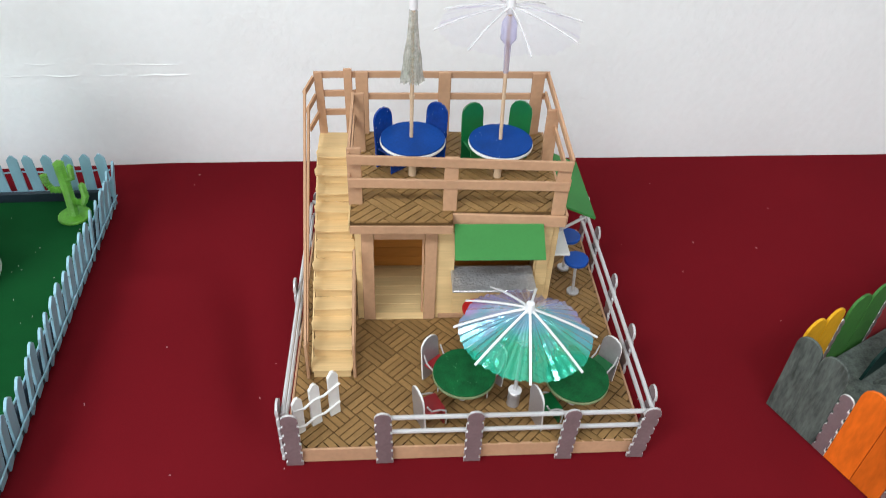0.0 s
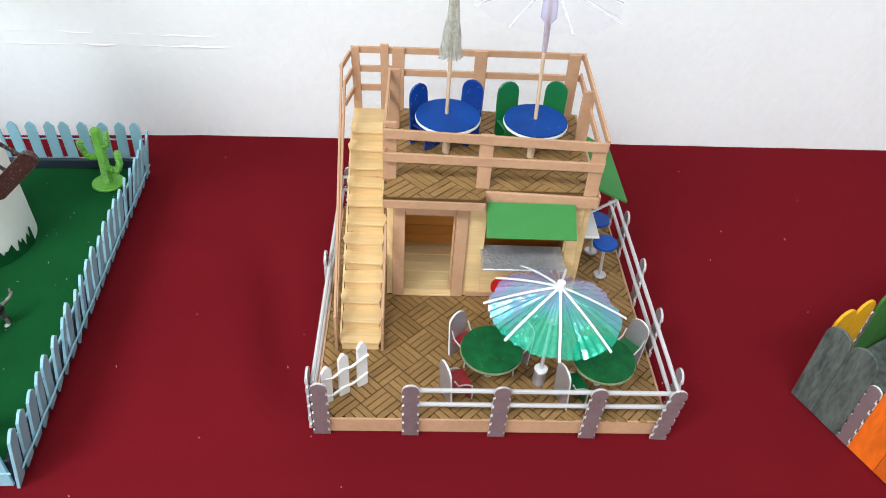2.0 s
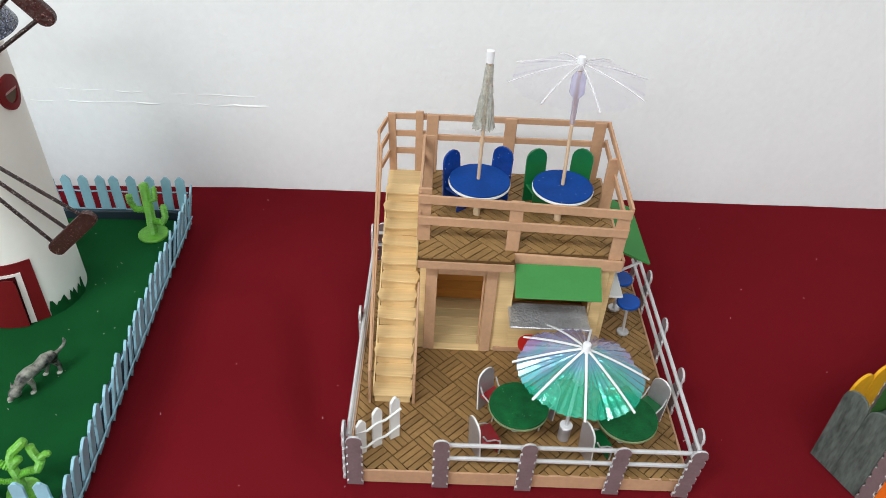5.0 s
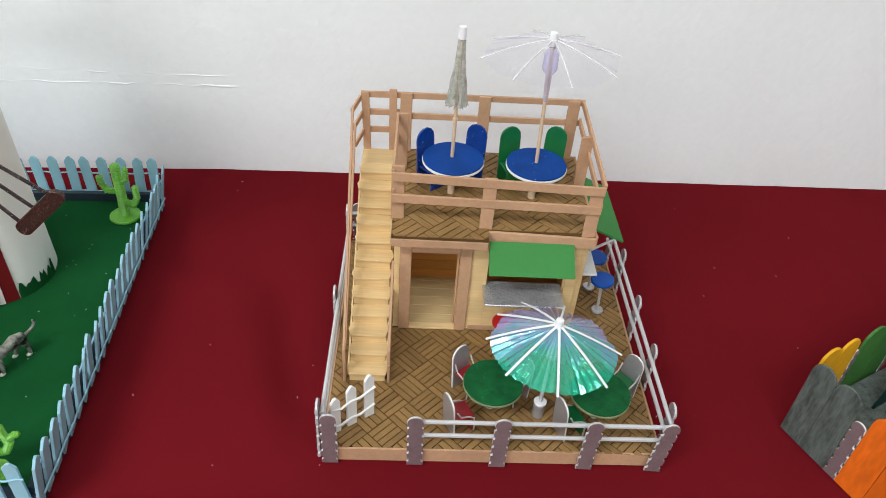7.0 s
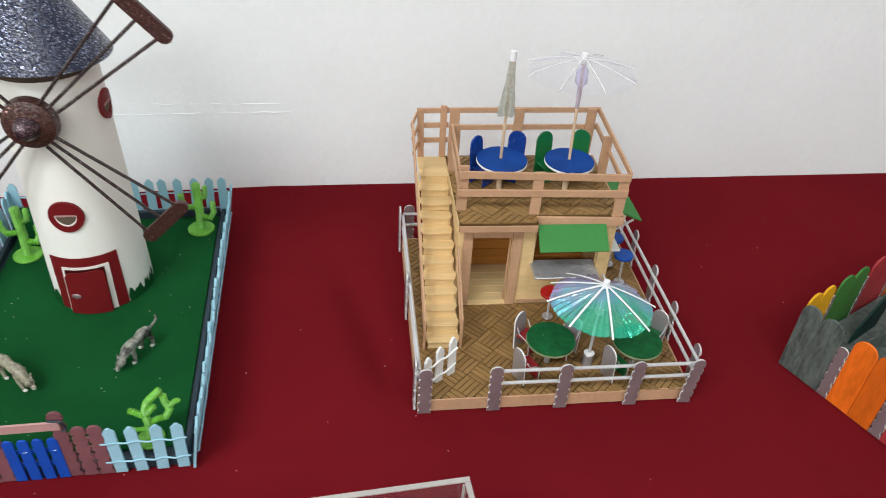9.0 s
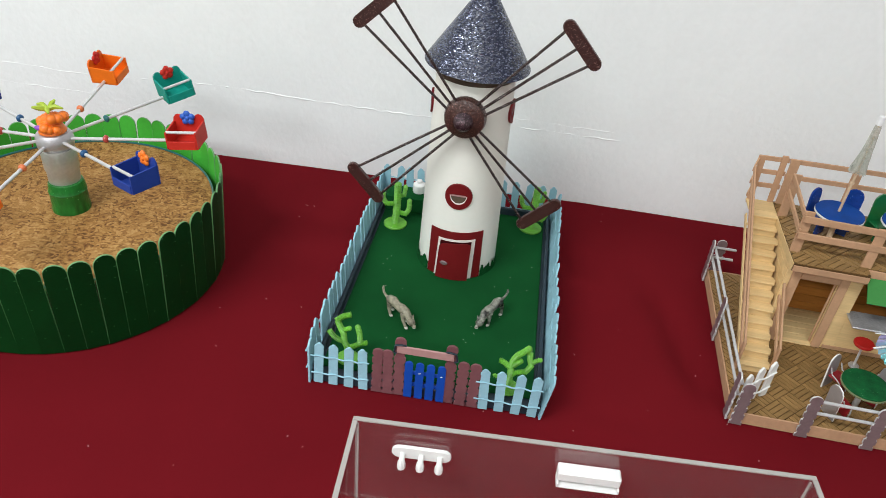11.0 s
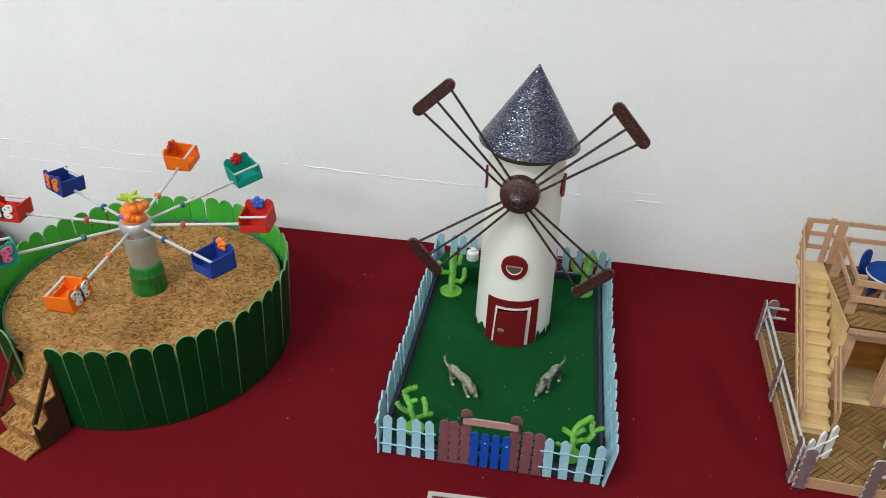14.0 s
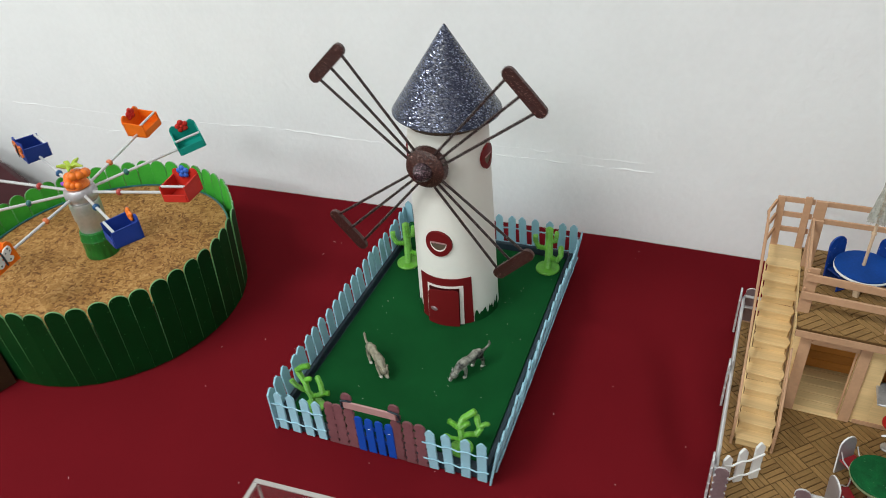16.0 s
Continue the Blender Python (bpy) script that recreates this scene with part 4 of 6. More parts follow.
def cafe_table(x, y, z, r, h, top, edge, label, group):
    t = thing("cafe_table", pose(x, y, z), label, "table", group)
    part("tabletop", disc(BM(), r, h - 0.0014, h), M[top], t, smooth=True)
    part("rim", disc(BM(), r + 0.0004, h - 0.0034, h - 0.0015), M[edge], t, smooth=True)
    part("leg", rod(BM(), (0, 0, 0), (0, 0, h - 0.0034), 0.0027, 12), M["toothpick" if edge == "white" else "rod"], t, smooth=True)
    return t


cafe_table(0.1085, 0.0375, FLOOR + 0.001, 0.0204, 0.0268, "green", "feltrim", "round miniature table with green felt top", "lower tables")
cafe_table(0.1822, 0.0320, FLOOR + 0.001, 0.0205, 0.0262, "green", "feltrim", "round miniature table with green felt top", "lower tables")
cafe_table(0.0765, 0.1580, DECK + 0.001, 0.0222, 0.0305, "blue", "white", "round miniature table with blue top and white rim", "terrace tables")
cafe_table(0.1370, 0.1560, DECK + 0.001, 0.0219, 0.0302, "blue", "white", "round miniature table with blue top and white rim", "terrace tables")


def craft_chair(x, y, z, turn, seat, back, group, label, h=0.036, w=0.0155):
    """A chair with a tall rounded back, a flat seat and a board for its legs; it faces its own -y."""
    t = thing("chair", pose(x, y, z, 0, 0, turn), label, "chair", group)
    ob = part("backrest", prism(BM(), stick_outline(w, h), 0.0017, None, 0.0003), M[back], t, at=pose(0, 0.0060, 0, -4, 0, 0))
    if back == "silver":
        edge_paint(ob, "white")
        for s in (1, -1):
            x = s * (w / 2 - 0.0002)
            part("side_rim", tube(BM(), [(x, 0.0052, 0.0250), (x, 0.0020, 0.0190), (x, -0.0040, 0.0172), (x, -0.0082, 0.0140), (x, -0.0092, 0.0070), (x, -0.0088, 0.0008)], 0.0006, 6), M["rod"], t, smooth=True)
    part("seat", box(BM(), (0, -0.0015, 0.0155), (w - 0.001, 0.0135, 0.0016), None, 0.0004), M[seat], t)
    part("front_board", box(BM(), (0, -0.0078, 0.0075), (w - 0.002, 0.0014, 0.0144), None, 0.0004), M[seat], t)


for x, y, a in ((0.0920, 0.0545, 42), (0.0850, 0.0195, 115), (0.1265, 0.0480, -48)):
    craft_chair(x, y, FLOOR + 0.001, a, "redpaint", "silver", "lower chairs", "miniature chair with silver rounded back and red seat")
for x, y, a in ((0.1605, 0.0185, 112), (0.2045, 0.0515, -50)):
    craft_chair(x, y, FLOOR + 0.001, a, "greenpaint", "silver", "lower chairs", "miniature chair with silver rounded back and green seat")
for x, y, a in ((0.0615, 0.1685, 42), (0.0905, 0.1760, -28)):
    craft_chair(x, y, DECK + 0.001, a, "bluepaint", "bluepaint", "terrace chairs", "glossy blue miniature chair with rounded back", 0.0440, 0.0165)
for x, y, a in ((0.1222, 0.1750, 18), (0.1512, 0.1785, -25)):
    craft_chair(x, y, DECK + 0.001, a, "greenpaint", "greenpaint", "terrace chairs", "glossy green miniature chair with rounded back", 0.0440, 0.0165)


def bar_stool(x, y, z, h, mat, label, lean=0.0):
    t = thing("bar_stool", pose(x, y, z), label, "stool", "bar stools")
    part("seat", disc(BM(), 0.0092, -0.0030, 0, 24, 0.0005), M[mat], t, smooth=True, at=pose(lean, 0, h, 0, math.degrees(math.atan2(lean, h)), 0))
    part("stem", rod(BM(), (0, 0, 0.0015), (lean * 0.92, 0, h - 0.003), 0.0012, 8), M["rod"], t, smooth=True)
    part("foot", disc(BM(), 0.0050, 0, 0.0020, 16, 0.0004), M["foil"], t, smooth=True)


bar_stool(0.2035, 0.1405, FLOOR + 0.001, 0.0350, "stoolblue", "miniature bar stool with blue round seat", -0.0020)
bar_stool(0.2010, 0.1690, FLOOR + 0.001, 0.0350, "stoolblue", "miniature bar stool with blue round seat")
bar_stool(0.1212, 0.0934, FLOOR + 0.001, 0.0305, "stoolred", "miniature bar stool with red round seat", -0.0010)


def umbrella(foot, apex, r, drop, film, label, ribs=8, spin=10, foot_disc=True, bent=()):
    """A cocktail umbrella: pleated film on flat ribs round a stick."""
    f, a = Vector(foot), Vector(apex)
    axis = (a - f).normalized()
    side = Vector((0, 1, 0)).cross(axis).normalized()
    m = Matrix((side, axis.cross(side), axis)).transposed().to_4x4()
    m.translation = f
    L = (a - f).length
    t = thing("cocktail_umbrella", m, label, "umbrella", "cocktail umbrellas")
    part("stick", rod(BM(), (0, 0, 0), (0, 0, L - 0.002), 0.0013, 10), M["rod" if film == "pearl" else "toothpick"], t, smooth=True)
    part("knob", lathe(BM(), [(0, L + 0.003), (0.0026, L + 0.002), (0.0030, L - 0.003), (0.0022, L - 0.007), (0, L - 0.007)], 14), M["rib"], t, smooth=True)
    bm = BM()
    seg, rings = ribs * 12, 9
    rnd = random.Random(6)
    crisp = [rnd.uniform(0.3, 1.9) for i in range(seg)]
    bow = 0.22 if film == "pearl" else 0.5
    grid = []
    for j in range(rings + 1):
        k = j / rings
        rr = 0.002 + (r - 0.002) * k
        row = []
        for i in range(seg):
            ang = 2 * math.pi * i / seg + radians(spin)
            pleat = (0.0006 if i % 2 else -0.0006) * k * crisp[i]
            sag = -0.0024 * k * (1 - abs(math.cos(ribs * (ang - radians(spin)) / 2)))
            z = L - 0.004 - drop * ((1 - bow) * k + bow * k * k) + pleat + sag
            edge = 1 - 0.03 * (1 - abs(math.cos(ribs * (ang - radians(spin)) / 2))) * k
            row.append(bm.verts.new((rr * edge * math.cos(ang), rr * edge * math.sin(ang), z)))
        grid.append(row)
    for p, q in zip(grid, grid[1:]):
        for i in range(seg):
            bm.faces.new((p[i], p[(i + 1) % seg], q[(i + 1) % seg], q[i]))
    can = part("canopy", bm, M[film], t, "pleated clear film" if film == "film" else "pleated pearly film")
    for i in range(ribs):
        turn, reach = bent[i] if i < len(bent) else (0, 1.07)
        ang = 2 * math.pi * i / ribs + radians(spin + turn)
        pts = []
        for j in range(7):
            k = j / 6 * reach
            rr = 0.002 + (r - 0.002) * k
            z = L - 0.0025 - drop * ((1 - bow) * k + bow * k * k)
            pts.append((rr * math.cos(ang), rr * math.sin(ang), z))
        rb = BM()
        for p, q in zip(pts, pts[1:]):
            bar(rb, p, q, 0.0008, 0.0016 if film == "pearl" else 0.0010)
        part("rib", rb, M["softrib" if film == "pearl" else "clearrib"], can)
    if film == "film":
        part("collar", lathe(BM(), [(0.0022, L - 0.008), (0.0050, L - 0.013), (0.0052, L - 0.023), (0.0022, L - 0.027), (0.0018, L - 0.046)], 16), M["sleeve"], t, "milky lavender sleeve", True)
    else:
        part("collar", lathe(BM(), [(0.0018, L - 0.032), (0.0038, L - 0.030), (0.0030, L - 0.018), (0.0016, L - 0.016)], 12), M["rib"], t, smooth=True)
    if foot_disc:
        part("foot", lathe(BM(), [(0.0042, 0), (0.0042, 0.0115), (0.0036, 0.0122), (0, 0.0122)], 18), M["silver"], t, smooth=True)
        part("washer", disc(BM(), 0.0046, 0.0123, 0.0136, 16), M["rib"], t, smooth=True)
    return t


umbrella((0.1420, 0.0320, FLOOR + 0.001), (0.1450, 0.0372, 0.0997), 0.0420, 0.0175, "pearl", "open cocktail umbrella of pearly green and violet film", 8, 40, True, ((32, 1.07), (23, 1.22), (9, 1.10)))
umbrella((0.1368, 0.1570, DECK + 0.0313), (0.1355, 0.1600, 0.2380), 0.0450, 0.0110, "film", "open cocktail umbrella of clear film with white ribs", 8, 8, False)


def closed_umbrella(foot, apex):
    f, a = Vector(foot), Vector(apex)
    m = (a - f).to_track_quat("Z", "Y").to_matrix().to_4x4()
    m.translation = f
    L = (a - f).length
    t = thing("cocktail_umbrella", m, "folded cocktail umbrella of crumpled clear film", "umbrella", "cocktail umbrellas")
    part("stick", rod(BM(), (0, 0, 0), (0, 0, L - 0.002), 0.0013, 10), M["toothpick"], t, smooth=True)
    part("knob", lathe(BM(), [(0, L + 0.003), (0.0026, L + 0.002), (0.0028, L - 0.006), (0, L - 0.007)], 14), M["rib"], t, smooth=True)
    bm = BM()
    seg, rnd = 40, random.Random(3)
    prev = None
    for j in range(10):
        k = j / 9
        z = L - 0.007 - 0.047 * k
        base_r = 0.0024 + 0.0036 * k ** 1.4
        row = []
        for i in range(seg):
            fold = 1 + (0.30 if i % 2 else -0.30) * (0.3 + 0.7 * k) + rnd.uniform(-0.15, 0.15)
            row.append(bm.verts.new((base_r * fold * math.cos(2 * math.pi * i / seg), base_r * fold * math.sin(2 * math.pi * i / seg), z + rnd.uniform(-0.0012, 0.0012))))
        if prev:
            for i in range(seg):
                bm.faces.new((prev[i], prev[(i + 1) % seg], row[(i + 1) % seg], row[i]))
        prev = row
    part("folded_canopy", bm, M["cellophane"], t, "crumpled clear film")
    part("ring", rod(BM(), (0, 0, 0.030), (0, 0, 0.032), 0.0019, 10), M["toothpick"], t)


closed_umbrella((0.0755, 0.1590, DECK + 0.0316), (0.0758, 0.1573, 0.2400))


# ---- windmill garden ----
WM = pose(-0.2757, -0.0488, 0, 0, 0, 2.8)
WW, WD = 0.2125, 0.3220
TURF = 0.0130


def windmill_garden():
    t = thing("windmill_garden", WM, "green turf board fenced with pale blue pickets and a plum gate", "model garden")
    b = part("base_board", box(BM(), (0, WD / 2, 0.0055), (WW - 0.006, WD - 0.006, 0.011), None, 0.0006), M["curb"], t)
    part("turf", box(BM(), (0, WD / 2, 0.0120), (WW - 0.022, WD - 0.022, 0.0019), None, 0.0005), M["turf"], t, "dark green felt turf")
    for x in (-WW / 2 + 0.0065, WW / 2 - 0.0065):
        part("curb", box(BM(), (x, WD / 2, 0.0145), (0.0040, WD - 0.010, 0.0080), None, 0.0006), M["curb"], t, "dark blue edging strip")
    part("curb", box(BM(), (0, WD - 0.0075, 0.0150), (WW - 0.020, 0.0040, 0.0110), None, 0.0006), M["curb"], t)
    part("bush_box", box(BM(), (-0.066, WD - 0.026, 0.0240), (0.060, 0.026, 0.0220), None, 0.002), M["turf"], t, "small green felt block")
    side = prism(BM(), picket_outline(0.0082, 0.0470, 0.0036), 0.0018, None, 0.0002)
    first = part("picket", side, M["picket"], t, at=pose(-0.0958, 0.0015, 0.0005, 0, 2, 0))
    rnd = random.Random(11)
    n = 23
    wide = part("picket", prism(BM(), picket_outline(0.0106, 0.0470, 0.0046), 0.0018, None, 0.0002), M["picket"], t, at=pose(-WW / 2 + 0.0030, 0.004, 0.0005, 0, 0, 88))
    for i in range(n):
        y = 0.004 + (WD - 0.008) * i / (n - 1)
        for x, s in ((-WW / 2 + 0.0030, 1), (WW / 2 - 0.0035, -1)):
            if i == 0 and s > 0:
                continue
            reuse("picket", wide, t, pose(x, y, 0.0005, 0, 0, (88 if s > 0 else 97) + rnd.uniform(-5, 5)) @ pose(0, 0, 0, (-3 if s > 0 else 9) + rnd.uniform(-1.5, 1.5), rnd.uniform(-2, 2), 0))
    for i in range(15):
        x = -WW / 2 + 0.006 + (WW - 0.012) * i / 14
        reuse("picket", first, t, pose(x, WD - 0.0018, 0.0015, 0, rnd.uniform(-3, 3), 0) @ Matrix.Diagonal((1.05, 1, 1.13, 1)))
    for x in (-0.0823, -0.0682, -0.0550, 0.0526, 0.0668, 0.0812, 0.0958):
        reuse("picket", first, t, pose(x, 0.0015, 0.0005, 0, rnd.uniform(-2, 2), 0))
    for x in (-0.0428, -0.0330, 0.0320, 0.0428):
        part("gate_stick", prism(BM(), stick_outline(0.0100, 0.0515, notch=5, depth=0.0011), 0.0020, None, 0.0003), M["plum"], t, at=pose(x, 0.0015, 0.0005, 0, rnd.uniform(-1, 1), 0))
    for x in (-0.0232, 0.0209):
        part("gate_post", prism(BM(), stick_outline(0.0100, 0.0675, notch=6, depth=0.0011), 0.0020, None, 0.0003), M["plum"], t, at=pose(x, 0.0020, 0.0005))
    part("crossbar", box(BM(), (-0.0014, 0.0002, 0.0560), (0.0490, 0.0018, 0.0082), None, 0.0005), M["plumbar"], t, "pinkish crossbar")
    g = part("gate", box(BM(), (-0.0004, 0.0030, 0.0150), (0.0340, 0.0012, 0.0040), None, 0.0002), M["gate"], t, "bright blue slatted gate")
    part("gate_rail", box(BM(), (-0.0004, 0.0030, 0.0290), (0.0340, 0.0012, 0.0040), None, 0.0002), M["gate"], g)
    for i in range(4):
        x = -0.0148 + 0.0096 * i
        part("gate_slat", prism(BM(), stick_outline(0.0072, 0.0425), 0.0016, None, 0.0002), M["gate"], g, at=pose(x, 0.0012, 0.0005))
        # white rods: cord on two slats, drawn white for its glints
        for z in ((0.0310,) if i % 2 else ()):
            part("tie", rod(BM(), (x - 0.0010, 0.0001, z), (x + 0.0012, 0.0001, z + 0.0006), 0.0003, 6), M["white"], g)
    for x in (-0.0232, 0.0209):
        s = 1 if x > 0 else -1
        part("tie", tube(BM(), [(x - 0.0050 * s, 0.0010, 0.0600), (x - 0.0020 * s, -0.0009, 0.0620), (x + 0.0040 * s, -0.0009, 0.0610), (x + 0.0054 * s, 0.0006, 0.0520), (x + 0.0030 * s, -0.0009, 0.0515)], 0.0009, 6), M["curb"], t, "dark cord")
    # cords that tie the pickets
    def cord(pts):
        part("cord", tube(BM(), pts, 0.0007, 6), M["picket"], t)
    for z in (0.0130, 0.0330):
        for x0, x1 in ((-0.1020, -0.0500), (0.0440, 0.1020)):
            pts = [(x0 + (x1 - x0) * i / 16, 0.0002 - 0.0006 * math.sin(i * math.pi / 2), z + 0.0004 * math.sin(i * 1.3)) for i in range(17)]
            cord(pts)
        for x in (-WW / 2 + 0.0004, WW / 2 - 0.0004):
            s = -1 if x < 0 else 1
            cord([(x + s * 0.0014, 0.004 + (WD - 0.008) * i / 40, z + 0.0005 * math.sin(i * 1.7)) for i in range(41)])
        cord([(-WW / 2 + (WW) * i / 24, WD - 0.0005, z + 0.004 + 0.0005 * math.sin(i * 1.7)) for i in range(25)])


windmill_garden()


def cactus(x, y, s, turn, shape, label):
    """A beaded plastic cactus: a trunk on a round foot with bent arms."""
    t = thing("toy_cactus", pose(x, y, TURF, 0, 0, turn), label, "cactus", "toy cacti")
    part("foot", disc(BM(), 0.0105 * s, 0, 0.0026, 20, 0.0006), M["cactus"], t, smooth=True)
    for i, (pts, r) in enumerate(shape):
        bm = BM()
        fine = []
        for a, b in zip(pts, pts[1:]):
            n = max(2, int((Vector(b) - Vector(a)).length / 0.0008))
            fine += [Vector(a).lerp(Vector(b), k / n) for k in range(n)]
        fine.append(Vector(pts[-1]))
        fine = [p * s for p in fine]
        radii = [r * (0.76 if shape is TALL else 0.54) * s * (1 + (0.17 if k % 2 else -0.17)) for k in range(len(fine))]
        radii[-1] *= 0.45
        tube(bm, fine, radii, 8)
        part("trunk" if i == 0 else "arm", bm, M["cactus"], t, smooth=False)


TALL = [
    ([(0, 0, 0.001), (0.001, 0, 0.020), (0.001, 0, 0.044)], 0.0040),
    ([(0, 0, 0.014), (0.009, 0, 0.012), (0.012, 0, 0.018), (0.012, 0, 0.028)], 0.0028),
    ([(0, 0, 0.022), (-0.009, 0, 0.021), (-0.012, 0, 0.027), (-0.012, 0, 0.033)], 0.0028),
    ([(0, 0, 0.029), (0.007, 0, 0.032), (0.008, 0, 0.042)], 0.0024),
]
LEANING = [
    ([(0, 0, 0.001), (-0.001, 0, 0.0153), (-0.0037, 0, 0.0219), (-0.0046, 0.001, 0.0307), (-0.0083, 0.001, 0.0405), (-0.0101, 0.001, 0.0471), (-0.0046, 0.002, 0.0510), (0.0028, 0.002, 0.0537)], 0.0050),
    ([(-0.0040, 0, 0.0215), (-0.0085, -0.001, 0.0241), (-0.0138, -0.002, 0.0296), (-0.0175, -0.002, 0.0361)], 0.0044),
    ([(-0.0060, 0.001, 0.0345), (-0.0020, 0.001, 0.0361), (0.0028, 0.001, 0.0383)], 0.0042),
    ([(0, 0, 0.0143), (0.0064, 0.001, 0.0164), (0.0110, 0.001, 0.0197), (0.0184, 0.002, 0.0208)], 0.0046),
    ([(0.0110, 0.001, 0.0197), (0.0105, 0.002, 0.0307), (0.0079, 0.003, 0.0405)], 0.0046),
]
LOOPED = [
    ([(0, 0, 0.001), (0.0009, 0, 0.0175), (0, 0, 0.0263), (0.0009, 0.001, 0.0350), (0.0046, 0.001, 0.0427), (0.0101, 0.002, 0.0482), (0.0147, 0.002, 0.0537)], 0.0050),
    ([(0, 0, 0.0270), (-0.0040, -0.001, 0.0300), (-0.0083, -0.001, 0.0329), (-0.0115, -0.001, 0.0333)], 0.0046),
    ([(0.0009, 0, 0.0131), (-0.0083, -0.002, 0.0131), (-0.0147, -0.003, 0.0158)], 0.0034),
    ([(0.0009, 0, 0.0285), (0.0064, -0.001, 0.0361), (0.0092, -0.001, 0.0394)], 0.0042),
    ([(0.0010, 0, 0.0180), (0.0064, 0.002, 0.0208), (0.0138, 0.003, 0.0230), (0.0175, 0.004, 0.0307), (0.0150, 0.004, 0.0394), (0.0147, 0.004, 0.0460)], 0.0046),
    ([(0.0175, 0.004, 0.0339), (0.0230, 0.004, 0.0394), (0.0267, 0.004, 0.0405)], 0.0038),
]
cactus(-0.3652, 0.2020, 1.28, 6, TALL, "lime green beaded plastic cactus with upturned arms")
cactus(-0.2100, 0.2420, 1.28, -8, TALL, "lime green beaded plastic cactus beside the back fence")
cactus(-0.3510, -0.0290, 0.95, 8, LEANING, "lime green branching plastic cactus by the gate")
cactus(-0.2045, -0.0270, 0.96, -4, LOOPED, "lime green branching plastic cactus in the corner")
cap = thing("bottle", pose(-0.3480, 0.2470, 0.0355), "small white plastic bottle standing on the green block", "bottle")
part("bottle_body", lathe(BM(), [(0.0075, 0), (0.0078, 0.0015), (0.0074, 0.0100), (0.0060, 0.0112), (0.0034, 0.0115), (0.0032, 0.0150), (0, 0.0155)], 20), M["hook"], cap, smooth=True)


def toy_animal(x, y, turn, mat, label):
    """A small moulded four-legged toy with lowered head: one plain mesh."""
    bm = BM()
    spine = [(-0.0175, 0, 0.0135), (-0.0145, 0, 0.0160), (-0.0090, 0, 0.0172), (-0.0020, 0, 0.0158), (0.0050, 0, 0.0162), (0.0105, 0, 0.0155), (0.0145, 0, 0.0128), (0.0175, 0, 0.0100)]
    tube(bm, spine, [0.0020, 0.0044, 0.0050, 0.0040, 0.0048, 0.0046, 0.0036, 0.0028], 12)
    tube(bm, [(-0.0165, 0, 0.0158), (-0.0212, 0, 0.0166), (-0.0250, 0.0005, 0.0186), (-0.0268, 0.001, 0.0220), (-0.0262, 0.001, 0.0248)], [0.0017, 0.0013, 0.0012, 0.0013, 0.0008], 7)
    ball(bm, (0.0190, 0, 0.0088), 0.0042, (1.15, 0.95, 0.92), 12)
    ball(bm, (0.0232, 0, 0.0066), 0.0022, (1.25, 0.95, 0.85), 10)
    for sy in (1, -1):
        rod(bm, (0.0178, sy * 0.0028, 0.0112), (0.0170, sy * 0.0046, 0.0146), 0.0017, 6, 0.0003)
    legs = ((-0.0130, 1, -0.0148), (-0.0110, -1, -0.0085), (0.0085, 1, 0.0080), (0.0095, -1, 0.0152))
    for lx, sy, fx in legs:
        tube(bm, [(lx, sy * 0.0026, 0.0145), ((lx + fx) / 2 - 0.0012, sy * 0.0036, 0.0080), (fx, sy * 0.0036, 0.0022)], [0.0032, 0.0019, 0.0014], 8)
    body = len(bm.faces)
    for lx, sy, fx in legs:
        ball(bm, (fx + 0.0010, sy * 0.0036, 0.0014), 0.0017, (1.5, 1.05, 0.8), 8)
    ball(bm, (0.0238, 0, 0.0054), 0.0018, (1.2, 1, 0.8), 8)
    ob = part("toy_animal", bm, M[mat], smooth=True, at=pose(x, y, TURF, 0, 0, turn) @ Matrix.Scale(0.98, 4))
    ob.data.materials.append(M["animal_pale"])
    for p in ob.data.polygons:
        p.material_index = 1 if p.index >= body else 0
    tagged(ob, label, "toy animal", "toy animals")


toy_animal(-0.3205, 0.0380, -37, "animal", "grey-brown plastic toy wildcat sniffing the turf")
toy_animal(-0.2330, 0.0615, -117, "animal_dark", "grey spotted plastic toy wildcat with head lowered")

TX, TY = -0.2848, 0.1620


